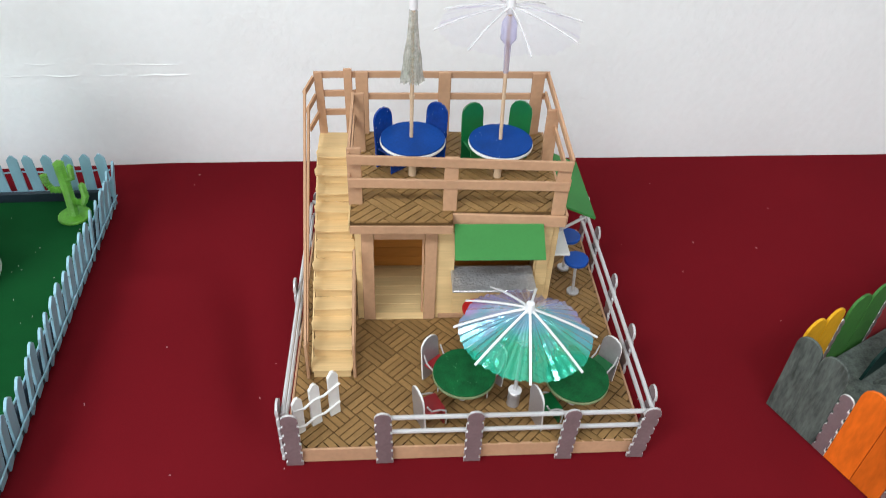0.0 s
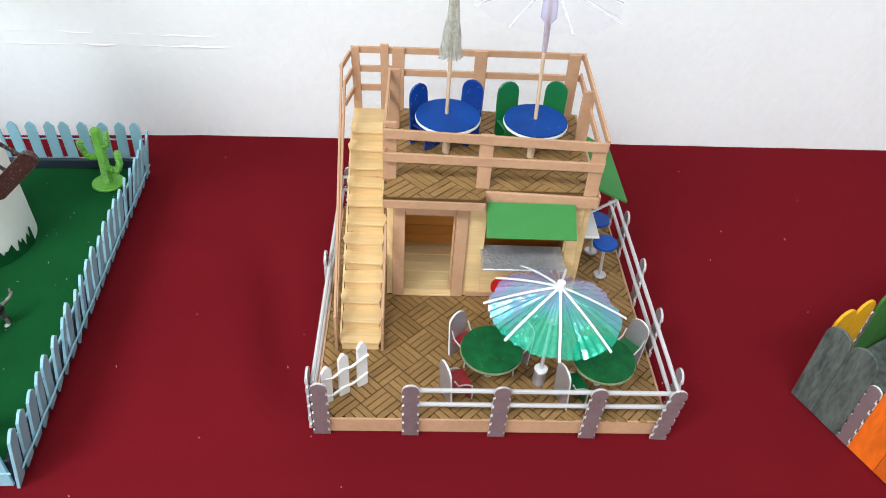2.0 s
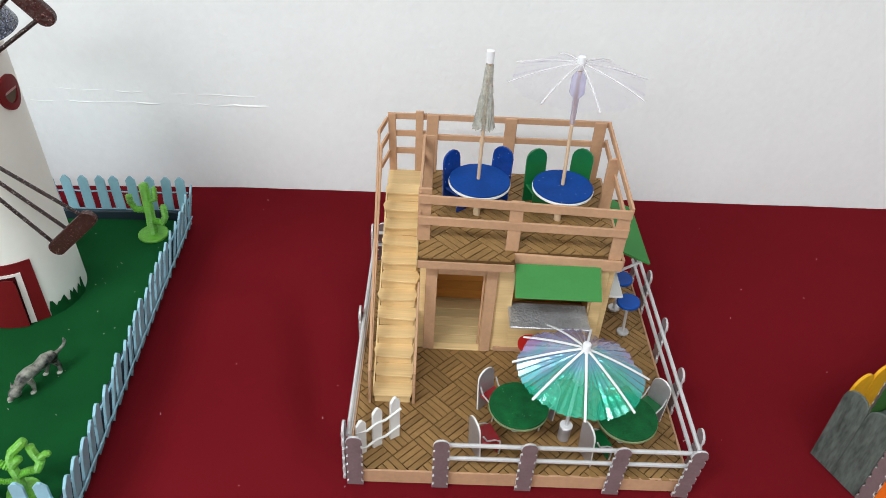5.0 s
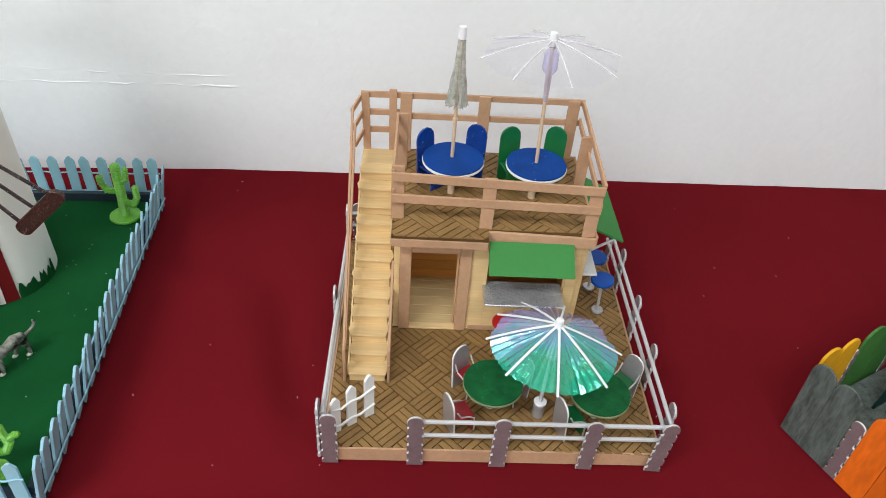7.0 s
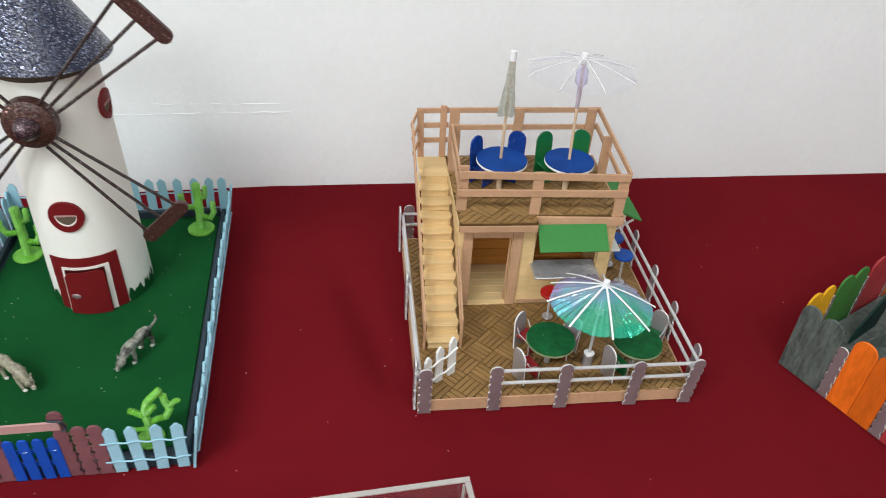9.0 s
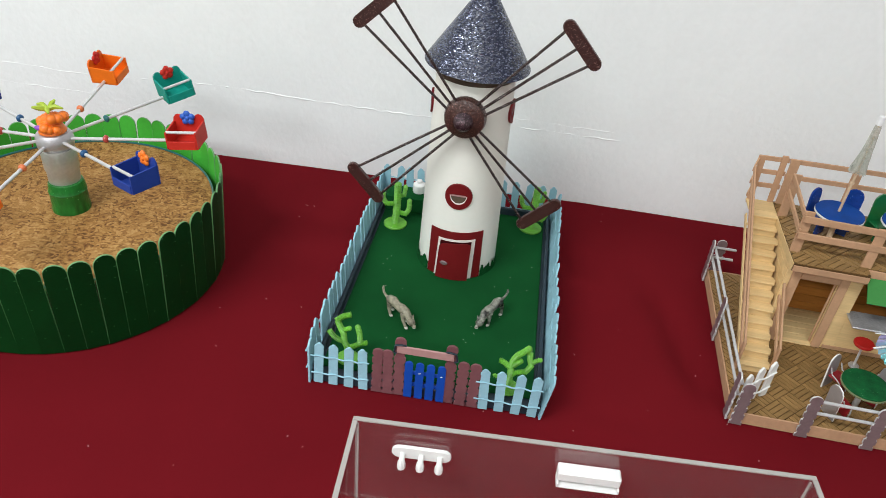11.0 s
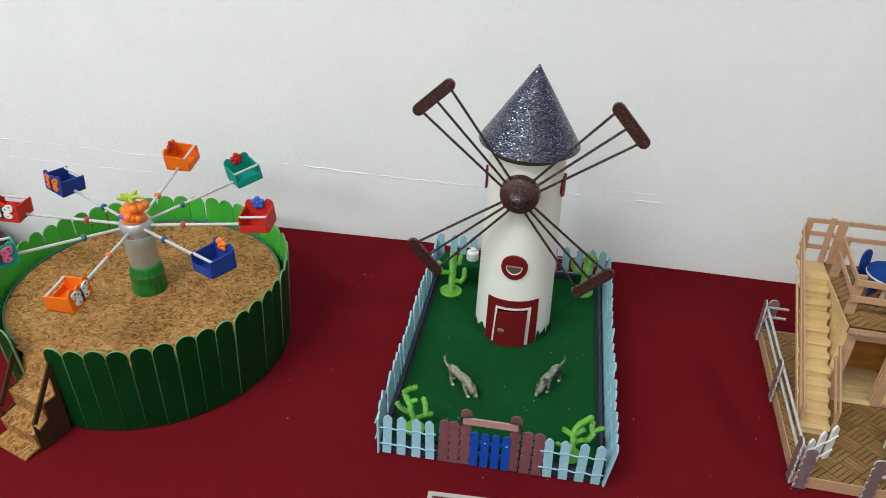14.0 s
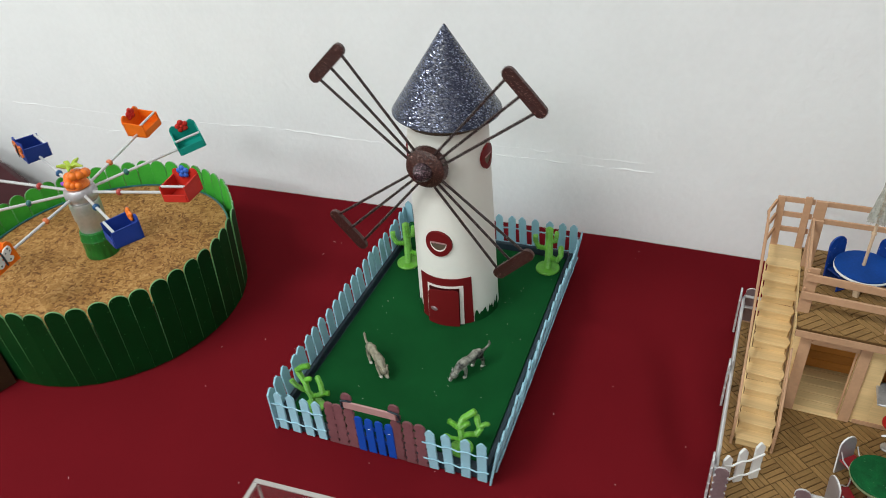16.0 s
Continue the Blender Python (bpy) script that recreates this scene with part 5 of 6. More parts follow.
def windmill():
    t = thing("windmill", pose(TX, TY, TURF), "white model windmill with glitter cone roof and four brown sails", "windmill")
    R0, R1, H = 0.0424, 0.0380, 0.2130
    part("tower", lathe(BM(), [(R0, 0), (R0, 0.002), (R1, H), (R1 - 0.002, H), (R0 - 0.002, 0)], 72), M["tower"], t, smooth=True)
    z = 0.2222
    part("roof", lathe(BM(), [(0.0494, 0), (0.0503, 0.0006), (0.0008, 0.0778), (0, 0.0783)], 72), M["roof"], t, "dark blue glitter cone roof", True, at=pose(0.0004, 0, z, 0, 2.0, 0))
    part("roof_underside", lathe(BM(), [(0.0460, z + 0.0012), (0.0370, H - 0.001), (0, H - 0.001)], 48), M["dark"], t)
    def wrap(name, outline_rows, off, mat, parent, label=""):
        """A card bent round the tower: rows of (z, angle from, angle to) in degrees, 0 facing the gate."""
        bm = BM()
        rows = []
        n = 14
        for zs, a0, a1 in outline_rows:
            row = []
            for i in range(n + 1):
                zz = zs[0] + (zs[1] - zs[0]) * i / n
                rr = R0 + (R1 - R0) * zz / H + off
                a = radians(a0 + (a1 - a0) * i / n - 90)
                row.append((bm.verts.new((rr * math.cos(a), rr * math.sin(a), zz)), bm.verts.new(((rr - 0.0008) * math.cos(a), (rr - 0.0008) * math.sin(a), zz))))
            rows.append(row)
        for p, q in zip(rows, rows[1:]):
            for i in range(n):
                bm.faces.new((p[i][0], p[i + 1][0], q[i + 1][0], q[i][0]))
                bm.faces.new((p[i + 1][1], p[i][1], q[i][1], q[i + 1][1]))
            for e in (0, n):
                bm.faces.new((p[e][0], q[e][0], q[e][1], p[e][1]))
        for row in (rows[0], rows[-1]):
            for i in range(n):
                bm.faces.new((row[i][0], row[i][1], row[i + 1][1], row[i + 1][0]))
        return part(name, bm, M[mat], parent, label, True)
    yaw = 0
    surround = wrap("door_surround", [((0.0004, 0.0004), -36, 43), ((0.0563, 0.0582), -36, 43)], 0.0012, "towerred", t, "dark red card surround")
    wrap("door_trim", [((0.0006, 0.0006), -23.5, 29.5), ((0.0476, 0.0494), -21, 31)], 0.0020, "doorwhite", surround)
    # dark sheet that paints the shade behind the open leaf
    wrap("doorway", [((0.0005, 0.0005), -20, 24), ((0.0455, 0.0470), -17.5, 25.5)], 0.0026, "door_shade", surround, "dark red sheet painted as the shade behind the door")
    # the leaf stands a little open at its handle side
    leaf = []
    for zs, a0, a1 in (((0.0006, 0.0006), -19, 23), ((0.0400, 0.0415), -17, 24), ((0.0432, 0.0452), -14, 23), ((0.0448, 0.0466), -8, 18)):
        leaf.append((zs, a0, a1))
    wrap("door", leaf, 0.0052, "towerred", surround, "dark red door leaf a little ajar")
    a = radians(-9 - 90)
    part("door_handle", lathe(BM(), [(0.0030, 0), (0.0034, 0.0006), (0.0026, 0.0014), (0, 0.0016)], 14, pose((R0 + 0.0046) * math.cos(a), (R0 + 0.0046) * math.sin(a), 0.0205, 90, 0, -9) @ Matrix.Diagonal((1.25, 0.75, 1, 1))), M["mauve"], surround, "small oval handle", True)
    def round_window(ang, zc, w, h):
        a = radians(ang - 90)
        rr = R0 + (R1 - R0) * zc / H
        m = Matrix.Translation((rr * math.cos(a), rr * math.sin(a), zc)) @ pose(0, 0, 0, 0, 0, ang)
        bm = BM()
        ring = []
        for i in range(28):
            c, s = math.cos(2 * math.pi * i / 28), math.sin(2 * math.pi * i / 28)
            inner = (w * 0.63 * c, h * (0.10 + (0.10 * s if s > 0 else 0.72 * s)))
            col = []
            for k, y in ((1.0, 0.0030), (1.0, -0.0022), (0.0, -0.0022), (0.0, 0.0030)):
                px, pz = (w * c, h * s) if k else inner
                col.append(bm.verts.new((px, y + (1 - math.sqrt(max(0.0, 1 - (px / rr) ** 2))) * rr, pz)))
            ring.append(col)
        for i in range(28):
            p, q = ring[i], ring[(i + 1) % 28]
            for k in range(4):
                bm.faces.new((p[k], q[k], q[(k + 1) % 4], p[(k + 1) % 4]))
        bmesh.ops.transform(bm, matrix=m, verts=bm.verts)
        win = part("round_window", bm, M["towerred"], t, "dark red ring window", True)
        # dark disc in place of a cut opening, its shade held in the colour
        part("window_hole", prism(BM(), [(w * 0.64 * math.cos(2 * math.pi * i / 20), h * 0.64 * math.sin(2 * math.pi * i / 20)) for i in range(20)], 0.0016), M["dark"], win, at=m)
        part("window_bar", box(BM(), (0, -0.0012, h * 0.10), (w * 1.10, 0.0012, 0.0016)), M["plumbar"], win, at=m)
        arc = [(w * 0.61 * math.cos(math.pi * i / 12), h * 0.08 - h * 0.66 * math.sin(math.pi * i / 12)) for i in range(13)]
        if abs(ang) > 60:
            return
        part("inner_edge", tube(BM(), [(x, -0.0012 + (1 - math.sqrt(1 - (x / rr) ** 2)) * rr, zz) for x, zz in arc], 0.0007, 6), M["doorwhite"], win, at=m, smooth=True)
    round_window(yaw + 0.8, 0.0990, 0.0138, 0.0143)
    round_window(yaw + 86, 0.1810, 0.0110, 0.0122)
    round_window(yaw - 86, 0.1800, 0.0110, 0.0122)
    # torn paper grass round the foot
    for a0, a1, sd in ((44, 92, 1), (-92, -37, 2)):
        bm = BM()
        rnd = random.Random(sd)
        n = 18
        low, top = [], []
        for i in range(n + 1):
            a = radians(a0 + (a1 - a0) * i / n + yaw - 90)
            rr = R0 + 0.0014
            low.append(bm.verts.new((rr * math.cos(a), rr * math.sin(a), 0)))
            top.append(bm.verts.new(((rr - 0.0008) * math.cos(a), (rr - 0.0008) * math.sin(a), rnd.uniform(0.005, 0.016))))
        for i in range(n):
            bm.faces.new((low[i], low[i + 1], top[i + 1], top[i]))
        part("paper_grass", bm, M["turf"], t, "torn green paper grass")
    # hub and sails; the plane of the sails stands just before the tower
    hx, hy, hz = -0.0005, -0.0520, 0.1855
    hub = part("hub", lathe(BM(), [(0, 0), (0.0195, 0), (0.0198, 0.0015), (0.0185, 0.0080), (0.0120, 0.0115), (0, 0.0118)], 36), M["hubface"], t, "brown painted hub", True, at=pose(hx + 0.0004, hy + 0.0060, hz + 0.0022, 90, 0, 0))
    part("hub_nose", lathe(BM(), [(0.0090, 0.0119), (0.0086, 0.0150), (0.0070, 0.0165), (0.0062, 0.0200), (0.0040, 0.0218), (0, 0.0222)], 24), M["nose"], t, "plum glitter nose", True, at=pose(hx + 0.0004, hy + 0.0060, hz + 0.0018, 90, 0, 0))
    part("axle", rod(BM(), (hx, hy + 0.010, hz), (hx, -0.034, hz), 0.006, 12), M["sail"], t)
    for ang, reach in ((133.2, 0.125), (42.2, 0.125), (221.8, 0.122), (314.0, 0.117)):
        a = radians(ang)
        d, p = Vector((math.cos(a), 0, math.sin(a))), Vector((-math.sin(a), 0, math.cos(a)))
        c = Vector((hx, hy, hz))
        end = c + d * reach
        s = part("sail_board", prism(BM(), [(x, zz) for x, zz in stick_outline(0.0115, 0.0500, True, 8)], 0.0042, Matrix.Translation((0, 0, -0.025)), 0.0006), M["sail"], t, "brown glitter end board")
        m = Matrix((d, Vector((0, 1, 0)), p)).transposed().to_4x4()
        m.translation = end
        s.matrix_basis = m
        for k in (-1, 0, 1):
            q = end + p * 0.0180 * k - d * 0.003
            o = c + d * 0.0165 + p * 0.0055 * k
            rb = part("sail_rod", rod(BM(), o, q, 0.0013, 8), M["sailrod"], t, smooth=True)


windmill()


# ---- carousel ----
CX, CY = -0.6650, 0.0500
CFLOOR = 0.0705


def round_pen():
    t = thing("carousel_platform", pose(CX, CY, 0), "round raised platform with cork floor and green picket wall", "platform")
    part("drum", lathe(BM(), [(0.1385, 0), (0.1385, CFLOOR - 0.002), (0, CFLOOR - 0.002)], 72), M["brown"], t)
    part("cork_floor", lathe(BM(), [(0.1390, CFLOOR - 0.0018), (0.1390, CFLOOR), (0, CFLOOR)], 72), M["cork"], t, "mottled brown cork floor")
    n, gap0, gap1 = 48, 248.0, 269.0
    rnd = random.Random(4)
    w = 2 * math.pi * 0.1445 / n - 0.0001
    def stick(h):
        return prism(BM(), stick_outline(w - 0.0001, h, seg=8), 0.0018, None, 0.0004)
    first = None
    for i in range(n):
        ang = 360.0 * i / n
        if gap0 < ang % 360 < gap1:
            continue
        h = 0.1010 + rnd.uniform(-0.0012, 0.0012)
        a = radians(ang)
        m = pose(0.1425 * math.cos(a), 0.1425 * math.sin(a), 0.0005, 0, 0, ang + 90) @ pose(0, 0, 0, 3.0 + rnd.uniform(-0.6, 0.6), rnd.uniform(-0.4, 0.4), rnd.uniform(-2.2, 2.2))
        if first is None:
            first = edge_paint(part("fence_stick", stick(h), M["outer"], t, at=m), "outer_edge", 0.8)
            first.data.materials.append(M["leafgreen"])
            # inward faces lighter: their own paint, plus light held in the colour
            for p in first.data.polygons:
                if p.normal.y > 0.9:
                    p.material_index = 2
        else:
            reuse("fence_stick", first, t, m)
    bm = BM()
    pts = [((0.1375) * math.cos(radians(a)), 0.1375 * math.sin(radians(a)), CFLOOR + 0.0010) for a in range(-92, 245, 5)]
    tube(bm, pts, 0.0012, 6)
    part("glue_bead", bm, M["bead_teal"], t, "dark glue line", True)


round_pen()


def pen_stairs():
    """A folded cork strip for steps between two open brown card frames, up to the opening."""
    d = Vector((-0.2676, -0.9635, 0))
    side = Vector((0.9635, -0.2676, 0))
    foot = Vector((CX, CY, 0)) + side * 0.00985
    t = thing("platform_stairs", pose(foot.x, foot.y, 0, 0, 0, 164.48), "small cork-covered steps between brown card sides, beside the green platform", "stairs")
    # distance from the middle of the platform and height of each nosing, and of each tread's back
    nose = ((0.1905, 0.0026), (0.1775, 0.0205), (0.1625, 0.0440), (0.1396, CFLOOR))
    back = ((0.1752, 0.0046), (0.1606, 0.0244), (0.1475, 0.0466))
    for (ny, nz), (by, bz), (ty, tz) in zip(nose, back, nose[1:]):
        fold = [(ny, nz), (by, bz), (ty, tz), (ty - 0.0030, tz - 0.0006), (by - 0.0022, bz - 0.0018), (ny, nz - 0.0022)]
        part("step", prism(BM(), fold, 0.0450), M["cork"], t, at=pose(0, 0, 0, 0, 0, 90))
    for x in (-0.0236, 0.0236):
        at = pose(x, 0, 0.0004, 0, 0, 90)
        stringer = [(0.1742, 0), (0.1432, 0), (0.1432, 0.0460), (0.1592, 0.0450), (0.1600, 0.0278), (0.1712, 0.0214), (0.1748, 0.0330)]
        sb = part("side_board", prism(BM(), stringer, 0.0018), M["brown"], t, "brown card side board", at=at)
        part("board_arm", prism(BM(), [(0.1748, 0.0330), (0.1712, 0.0302), (0.1474, 0.0700), (0.1432, 0.0810), (0.1452, 0.0826)], 0.0022), M["brown"], sb, at=Matrix.Translation((0, 0.0001, 0)))
        part("board_post", prism(BM(), [(0.1432, 0.0462), (0.1472, 0.0462), (0.1472, 0.0704), (0.1432, 0.0808)], 0.0020), M["brown"], sb)


pen_stairs()


def carousel():
    t = thing("carousel", pose(CX + 0.0005, CY, CFLOOR), "toy carousel with eight coloured seats on white arms", "carousel")
    part("foot_drum", lathe(BM(), [(0.0178, 0), (0.0181, 0.0020), (0.0174, 0.0060), (0.0172, 0.0200), (0.0178, 0.0216), (0.0168, 0.0232), (0.0166, 0.0285), (0.0158, 0.0310), (0, 0.0310)], 28), M["drum"], t, "green painted drum", True, at=pose(0.0040, -0.0038, 0))
    part("column", lathe(BM(), [(0.0146, 0.0310), (0.0147, 0.0420), (0.0157, 0.0450), (0.0159, 0.0620), (0.0150, 0.0655), (0, 0.0655)], 28), M["cup"], t, "silver painted cup", True, at=pose(0.0022, -0.0020, 0))
    part("cap", lathe(BM(), [(0.0150, 0.0648), (0.0162, 0.0664), (0.0172, 0.0730), (0.0158, 0.0785), (0.0140, 0.0805), (0, 0.0805)], 28), M["silver"], t, "bright silver cap", True)
    orn = part("fruit_ornament", lathe(BM(), [(0.0120, 0.0808), (0.0125, 0.0820), (0.0070, 0.0950), (0, 0.0980)], 16), M["orange"], t, "lumpy orange clay fruit with green leaves", True)
    for k in range(24):
        aa, rr = k * 2.4, 0.0035 + 0.0062 * ((k * 0.37) % 1)
        part("berry", ball(BM(), (rr * 1.25 * math.cos(aa), rr * 1.25 * math.sin(aa), 0.0855 + 0.0115 * ((k * 0.61) % 1)), 0.0040 + 0.0016 * ((k * 0.43) % 1), (1, 1, 0.95), 10), M["orange"], orn, smooth=True)
    lf = BM()
    for k in range(5):
        aa = k * 1.256 + 0.3
        tube(lf, [(0.001, 0, 0.1030), (0.007 * math.cos(aa), 0.007 * math.sin(aa), 0.1060), (0.014 * math.cos(aa), 0.012 * math.sin(aa), 0.1045 + 0.003 * (k % 2))], [0.0022, 0.0026, 0.0009], 6)
    part("leaves", lf, M["lime"], orn, smooth=True)
    part("flower", ball(BM(), (-0.004, -0.0115, 0.0885), 0.0035, (1.5, 0.8, 0.7)), M["purple"], orn, smooth=True)
    hubz = 0.0735
    # bearing, reach and height of each seat, then its paint, bead and ornament
    seats = (
        (94, 0.116, 0.1640, "seatorange", "bead_orange", "seatred"), (50, 0.123, 0.1660, "seatteal", "bead_teal", "seatred"),
        (8, 0.128, 0.1550, "seatred", "bead_red", "blueclay"), (-26, 0.130, 0.1500, "seatblue", "bead_blue", "orange"),
        (-89, 0.114, 0.1300, "seatorange", "bead_orange", "white"), (-130, 0.124, 0.1490, "seatteal", "bead_teal", "pinkw"),
        (-170, 0.126, 0.1520, "seatred", "bead_red", "white"), (160, 0.112, 0.1560, "seatblue", "bead_blue", "orange"),
    )
    for k, (ang, reach, z, paint, bead, trim) in enumerate(seats):
        rise = math.degrees(math.atan2(z - CFLOOR - hubz, reach))
        m = pose(0, 0, hubz, 0, 0, ang) @ pose(0, 0, 0, 0, -rise, 0)
        end = reach - 0.0146
        arm = part("arm", rod(BM(), (0.012, 0, 0), (end, 0, 0), 0.0016, 8), M["rod"], t, smooth=True, at=m)
        part("bead", ball(BM(), (0.050, 0, 0), 0.0038, (0.75, 1, 1), 12), M[bead], arm, smooth=True)
        carousel_seat(M[paint], M[trim], t, m @ Matrix.Translation((end, 0, 0)), k >= 4)


def carousel_seat(mat, trim, parent, at, winged):
    """An open box seat hung at an arm's end: the arm comes in at +x, the scalloped back faces along the ride."""
    w, d, h, t = 0.0292, 0.0262, 0.0178, 0.0015
    seat = part("seat", box(BM(), (w / 2, 0, 0.0008 - 0.003), (w, d, t), None, 0.0002), mat, parent, at=at)
    for y, hh in ((d / 2, h),):
        bm = BM()
        out = [(-w / 2, 0), (w / 2, 0), (w / 2, h)]
        for c in (w / 3, 0, -w / 3):
            out += [(c + w / 6 * math.cos(a), h + w / 6 * math.sin(a) * (0.7 if c == 0 else 1.25)) for a in (math.pi * i / 6 for i in range(7))]
        out += [(-w / 2, h)]
        prism(bm, out, t)
        part("seat_back", bm, mat, seat, at=pose(w / 2, y, -0.003))
    for x in (t / 2, w - t / 2):
        bm = prism(BM(), [(-d / 2, 0), (d / 2, 0), (d / 2, h), (-d / 2, h * 0.92)], t)
        part("seat_side", bm, mat, seat, at=pose(x, 0, -0.003, 0, 0, 90))
    part("seat_front", box(BM(), (w / 2, -d / 2, 0.0010), (w - 2 * t - 0.0004, t, 0.0080), None, 0.0002), mat, seat)
    part("safety_bar", rod(BM(), (0.0006, -d / 2 + 0.003, h * 0.72), (w - 0.0006, -d / 2 + 0.003, h * 0.72), 0.0014, 8), M["rod"], seat, smooth=True)
    bm = BM()
    y = d / 2 + 0.0016 if winged else d / 2 - 0.0022
    if winged:
        for s in (1, -1):
            for cx, cz, rx, rz, tilt in ((0.0062, 0.0105, 0.0058, 0.0042, 0.5), (0.0050, 0.0030, 0.0045, 0.0032, -0.4)):
                out = []
                for i in range(12):
                    a = 2 * math.pi * i / 12
                    px, pz = rx * math.cos(a) * (1 + 0.12 * math.sin(3 * a)), rz * math.sin(a)
                    out.append((s * (cx + px * math.cos(tilt) - pz * math.sin(tilt)), cz + px * math.sin(tilt) + pz * math.cos(tilt)))
                prism(bm, out[:: s], 0.0016, pose(w / 2, y, 0.002))
    else:
        for k in range(5):
            a = k * 2 * math.pi / 5 + 0.3
            ball(bm, (w / 2 + 0.0041 * math.cos(a), y, 0.0180 + 0.0041 * math.sin(a)), 0.0033, (1, 0.6, 1), 8)
        ball(bm, (w / 2, y, 0.0180), 0.0030, (1, 0.75, 1), 8)
    orn = part("butterfly" if winged else "flower", bm, trim, seat, smooth=not winged)
    if winged:
        bm = tube(BM(), [(w / 2, y + 0.0012, 0.001), (w / 2, y + 0.0014, 0.008), (w / 2, y + 0.0012, 0.0165)], [0.0007, 0.0011, 0.0006], 6)
        for s in (1, -1):
            for px, pz, r in ((0.0040, 0.0122, 0.0009), (0.0078, 0.0150, 0.0011), (0.0088, 0.0118, 0.0008), (0.0054, 0.0042, 0.0010)):
                ball(bm, (w / 2 + s * px, y + 0.0008, pz), r, (1, 0.35, 1), 7)
        part("wing_spots", bm, M["curb"], seat, "dark wing spots", True)
    else:
        part("flower_eye", ball(BM(), (w / 2, y - 0.0018, 0.0180), 0.0017, (1, 0.5, 1), 8), trim, seat, smooth=True)
    return seat


carousel()


# ---- coloured stick pen at the other end ----
def stick_pen():
    """A many-sided pen whose sides are coloured craft sticks, with notched silver sticks between."""
    t = thing("stick_pen", pose(0.3252, 0.0385, 0), "pen of coloured craft sticks with notched silver sticks between", "model fence")
    origin = Vector((0.3252, 0.0385, 0))
    def side(p, q, sticks, h, flip=1):
        p, q = Vector((*p, 0)) - origin, Vector((*q, 0)) - origin
        d = (q - p)
        L = d.length
        d.normalize()
        ang = math.degrees(math.atan2(d.y, d.x))
        total = sum(w for _, w in sticks)
        s = 0.0
        for mat, w in sticks:
            ww = w * L / total
            c = p + d * (s + ww / 2)
            s += ww
            notch = mat == "mauve"
            bm = prism(BM(), stick_outline(ww - (0.0001 if mat == "grey" else 0.0003), h * (0.76 if notch else 1.0), notch=5 if notch else 0, depth=0.0012), 0.0021, None, 0.0004)
            ob = part("stick", bm, M[mat], t, at=pose(c.x, c.y, 0.0005, 0, 0, ang))
            if notch:
                edge_paint(ob, "white")
    A, B = (0.3252, 0.0385), (0.4065, -0.1330)
    side(A, B, [("grey", 18), ("grey", 19.4), ("mauve", 9.3), ("potorange", 19.5), ("potorange", 18), ("mauve", 10), ("potred", 19), ("potred", 19), ("mauve", 10.5), ("potgreen", 19), ("potgreen", 19)], 0.0730)
    side((0.3352, 0.0470), (0.4960, 0.1330), [("yellow", 21), ("yellow", 20), ("mauve", 6.5), ("potgreen", 24), ("potgreen", 24), ("mauve", 6.5), ("potred", 24), ("potred", 24), ("mauve", 6.5), ("potorange", 25)], 0.0690)
    # grey floor, and a grey board and a dark teal shape standing inside
    bm = BM()
    poly = [(0.004, 0.000), (0.0945, -0.170), (0.1800, -0.120), (0.2000, 0.030), (0.1620, 0.086), (0.006, 0.003)]
    low, top = [bm.verts.new((x, y, 0.0005)) for x, y in poly], [bm.verts.new((x, y, 0.0090)) for x, y in poly]
    bm.faces.new(top)
    bm.faces.new(low[::-1])
    for i in range(len(poly)):
        j = (i + 1) % len(poly)
        bm.faces.new((low[i], low[j], top[j], top[i]))
    part("floor_board", bm, M["grey"], t, "grey floor board")
    card = prism(BM(), [(0, 0), (0.046, 0), (0.056, 0.058), (0.006, 0.018)], 0.0020)
    part("dark_card", card, M["teal"], t, "dark teal upright shape", at=pose(0.0710, 0.0120, 0.0092, 0, 0, 30))
    part("grey_board", prism(BM(), [(0, 0), (0.080, 0), (0.080, 0.050), (0.028, 0.044)], 0.0022), M["grey"], t, "grey stained board", at=pose(0.0790, 0.0090, 0.0092, 12, 0, -6))


stick_pen()


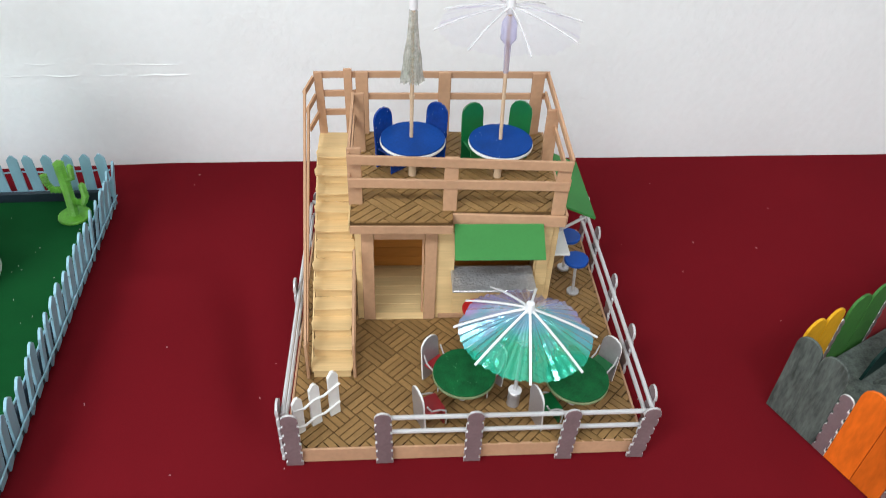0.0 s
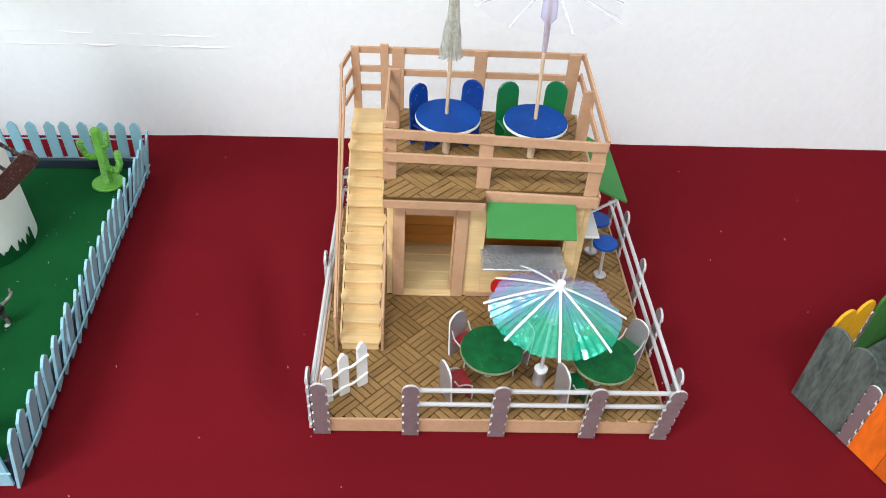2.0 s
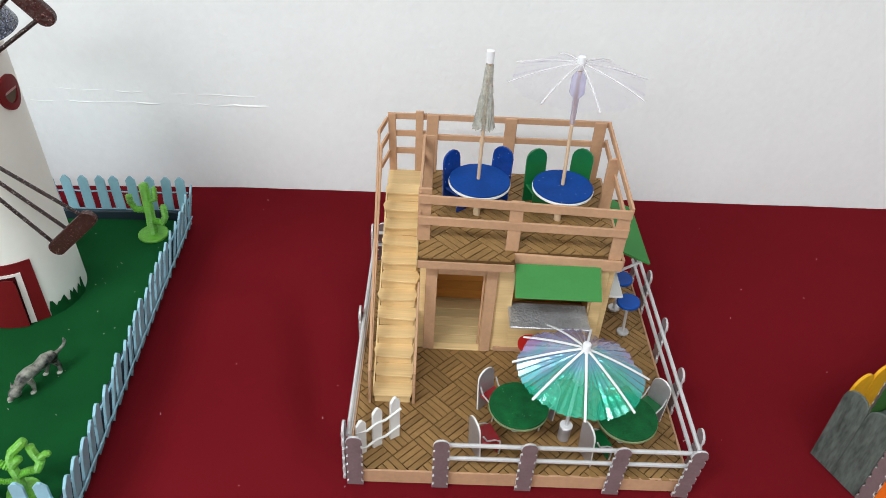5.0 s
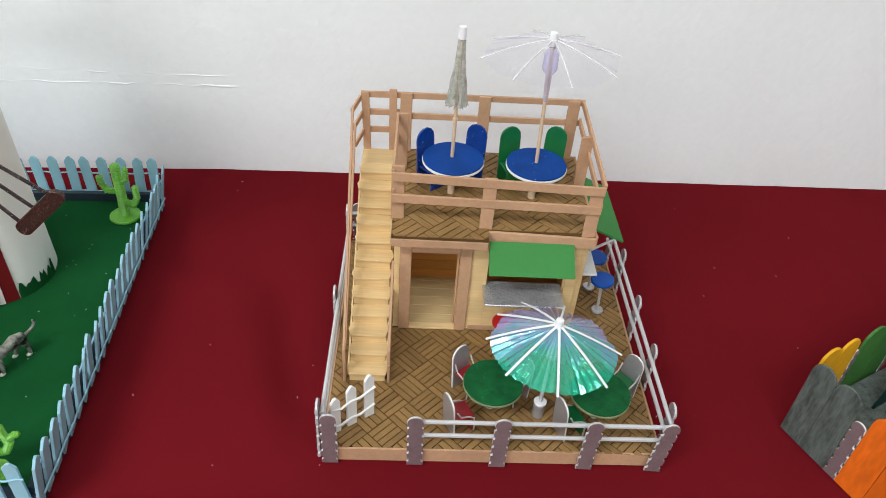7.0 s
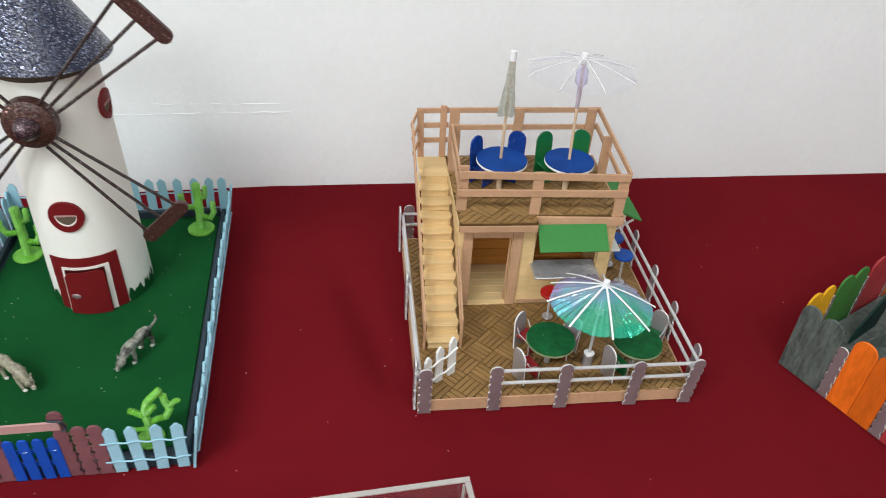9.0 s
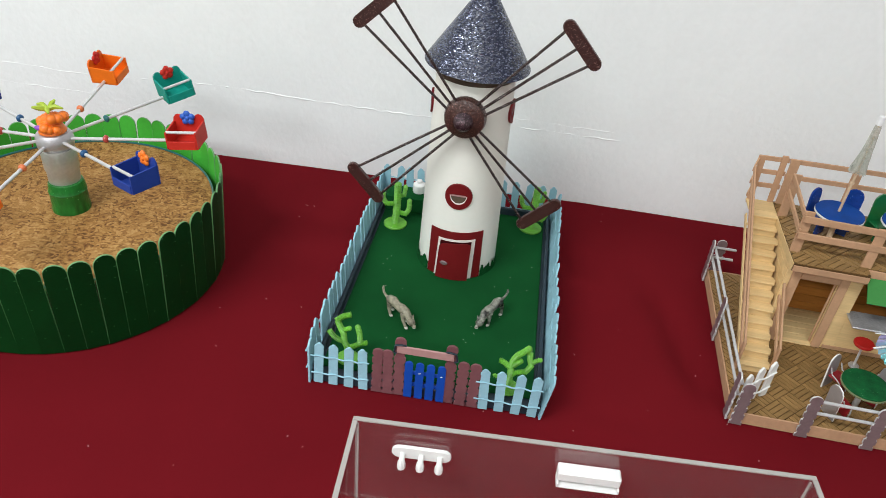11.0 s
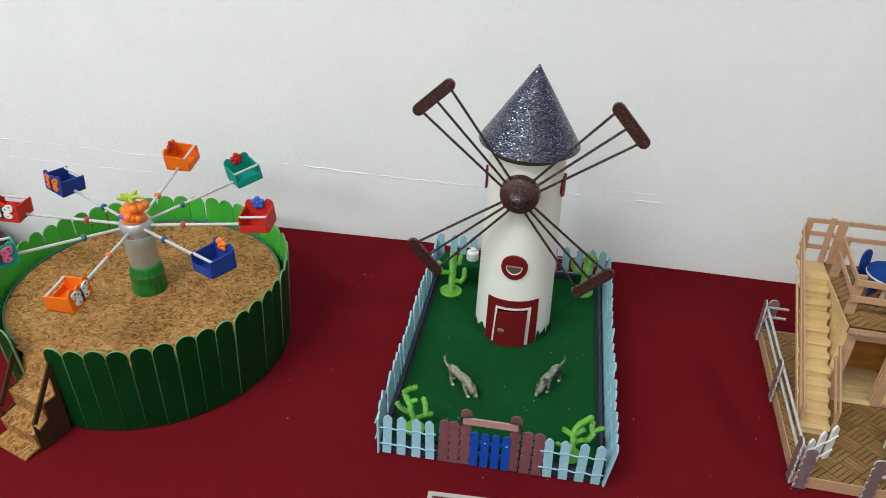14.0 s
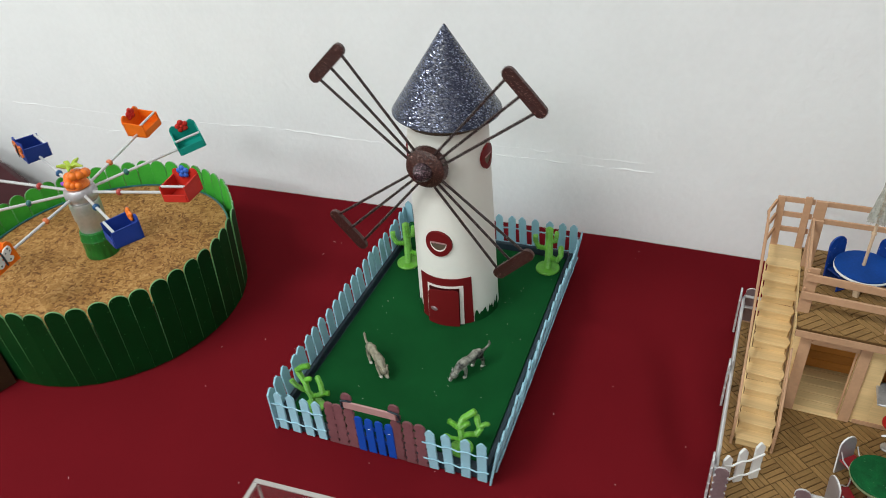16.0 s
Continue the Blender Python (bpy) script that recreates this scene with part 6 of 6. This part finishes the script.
# ---- clear tray in front ----
def clear_tray():
    A, B = Vector((-0.3075, -0.1575, 0)), Vector((0.0140, -0.1270, 0))
    d = (B - A).normalized()
    n = Vector((d.y, -d.x, 0))
    L, W, H, th = (B - A).length, 0.2000, 0.0850, 0.0034
    m = Matrix((d, -n, Vector((0, 0, 1)))).transposed().to_4x4()
    m.translation = A
    t = thing("clear_box", m, "open clear acrylic box with frosted cut edges on the cloth", "box")
    g = 0.0006
    for name, c, s in (("pane", (L / 2, -th / 2, H / 2), (L, th, H)), ("pane", (L / 2, -W + th / 2, H / 2), (L, th, H)), ("pane", (th / 2, -W / 2, H / 2), (th, W - 2 * th - g, H)), ("pane", (L - th / 2, -W / 2, H / 2), (th, W - 2 * th - g, H))):
        p = part(name, box(BM(), (c[0], c[1], c[2] + 0.0004), s), M["acrylic"], t)
        p.visible_shadow = False
        part("cut_edge", box(BM(), (c[0], c[1], H + 0.0010), (s[0], s[1], 0.0010)), M["edge"], p, "frosted cut edge")
    for x in (th + 0.0006, L - th - 0.0006):
        part("glue_seam", box(BM(), (x, -th - 0.0006, H / 2), (0.0012, 0.0012, H - 0.002)), M["edge"], t)
    # hook rail and box stuck to the pane
    hk = thing("hook_rail", m @ Matrix.Translation((0.0290, -th - 0.0004, 0.0625)), "white plastic rail with three hooks on the clear pane", "hook rail")
    part("plate", prism(BM(), [(z, x) for x, z in stick_outline(0.0105, 0.0430, True, 8)], 0.0030, pose(0, -0.0017, 0), 0.0005), M["hook"], hk, smooth=False)
    for i in range(3):
        x = 0.0080 + i * 0.0135
        part("hook", tube(BM(), [(x, -0.003, 0.000), (x, -0.0070, -0.0025), (x, -0.0078, -0.0050), (x, -0.0080, -0.0100)], [0.0020, 0.0021, 0.0030, 0.0030], 8), M["hook"], hk, smooth=True)
    ac = thing("white_wall_unit", m @ Matrix.Translation((0.1470, -th - 0.0004, 0.0620)), "small white plastic wall unit with an open front", "wall unit")
    part("body", box(BM(), (0.0220, -0.0055, 0.0060), (0.0440, 0.0105, 0.0085), None, 0.0010), M["hook"], ac)
    part("lip", box(BM(), (0.0220, -0.0080, -0.0030), (0.0440, 0.0080, 0.0016), None, 0.0004), M["hook"], ac)
    for x in (0.0008, 0.0432):
        part("end_cap", box(BM(), (x, -0.0070, -0.0012), (0.0016, 0.0100, 0.0040), None, 0.0003), M["hook"], ac)


clear_tray()

grey_bar = thing("grey_bar", pose(-0.8260, -0.0090, 0.0002, 0, 0, 8), "short grey bar lying beside the green platform", "bar")
part("bar_body", box(BM(), (0, 0, 0.003), (0.020, 0.008, 0.006), None, 0.001), M["grey"], grey_bar)

# a few specks of lint on the cloth
rnd_lint = random.Random(21)
lint = BM()
for i in range(70):
    x, y = rnd_lint.uniform(-0.55, 0.50), rnd_lint.uniform(-0.22, 0.33)
    a = rnd_lint.uniform(0, 3.14)
    s = rnd_lint.uniform(0.0006, 0.0018)
    rod(lint, (x, y, 0.0006), (x + s * math.cos(a), y + s * math.sin(a), 0.0009), 0.00028, 4)
for i in range(40):
    x, y = rnd_lint.uniform(-0.36, -0.19), rnd_lint.uniform(-0.02, 0.24)
    a = rnd_lint.uniform(0, 3.14)
    s = rnd_lint.uniform(0.0005, 0.0014)
    rod(lint, (x, y, TURF + 0.0002), (x + s * math.cos(a), y + s * math.sin(a), TURF + 0.0005), 0.00022, 4)
tagged(part("lint", lint, M["lint"]), "pale specks of lint on the maroon cloth", "lint", kind="stuff")

# ---- parquet of the model ----
parquet((-0.0035, 0.2225, 0.0012, 0.1145), FLOOR - 0.0008, base, 300)
parquet((-0.0035, 0.0365, 0.1146, 0.2195), FLOOR - 0.0008, base, 0)
parquet((0.1795, 0.2225, 0.1146, 0.2195), FLOOR - 0.0008, base, 60)
parquet((0.0345, 0.1022, 0.1030, 0.1145), DECK + 0.0001, deck_board, 60, 0.0222, start=(0.0603, 0.1109))
parquet((0.0345, 0.1785, 0.1146, 0.2170), DECK + 0.0001, deck_board, 240, 0.0222, start=(0.0603, 0.1109))
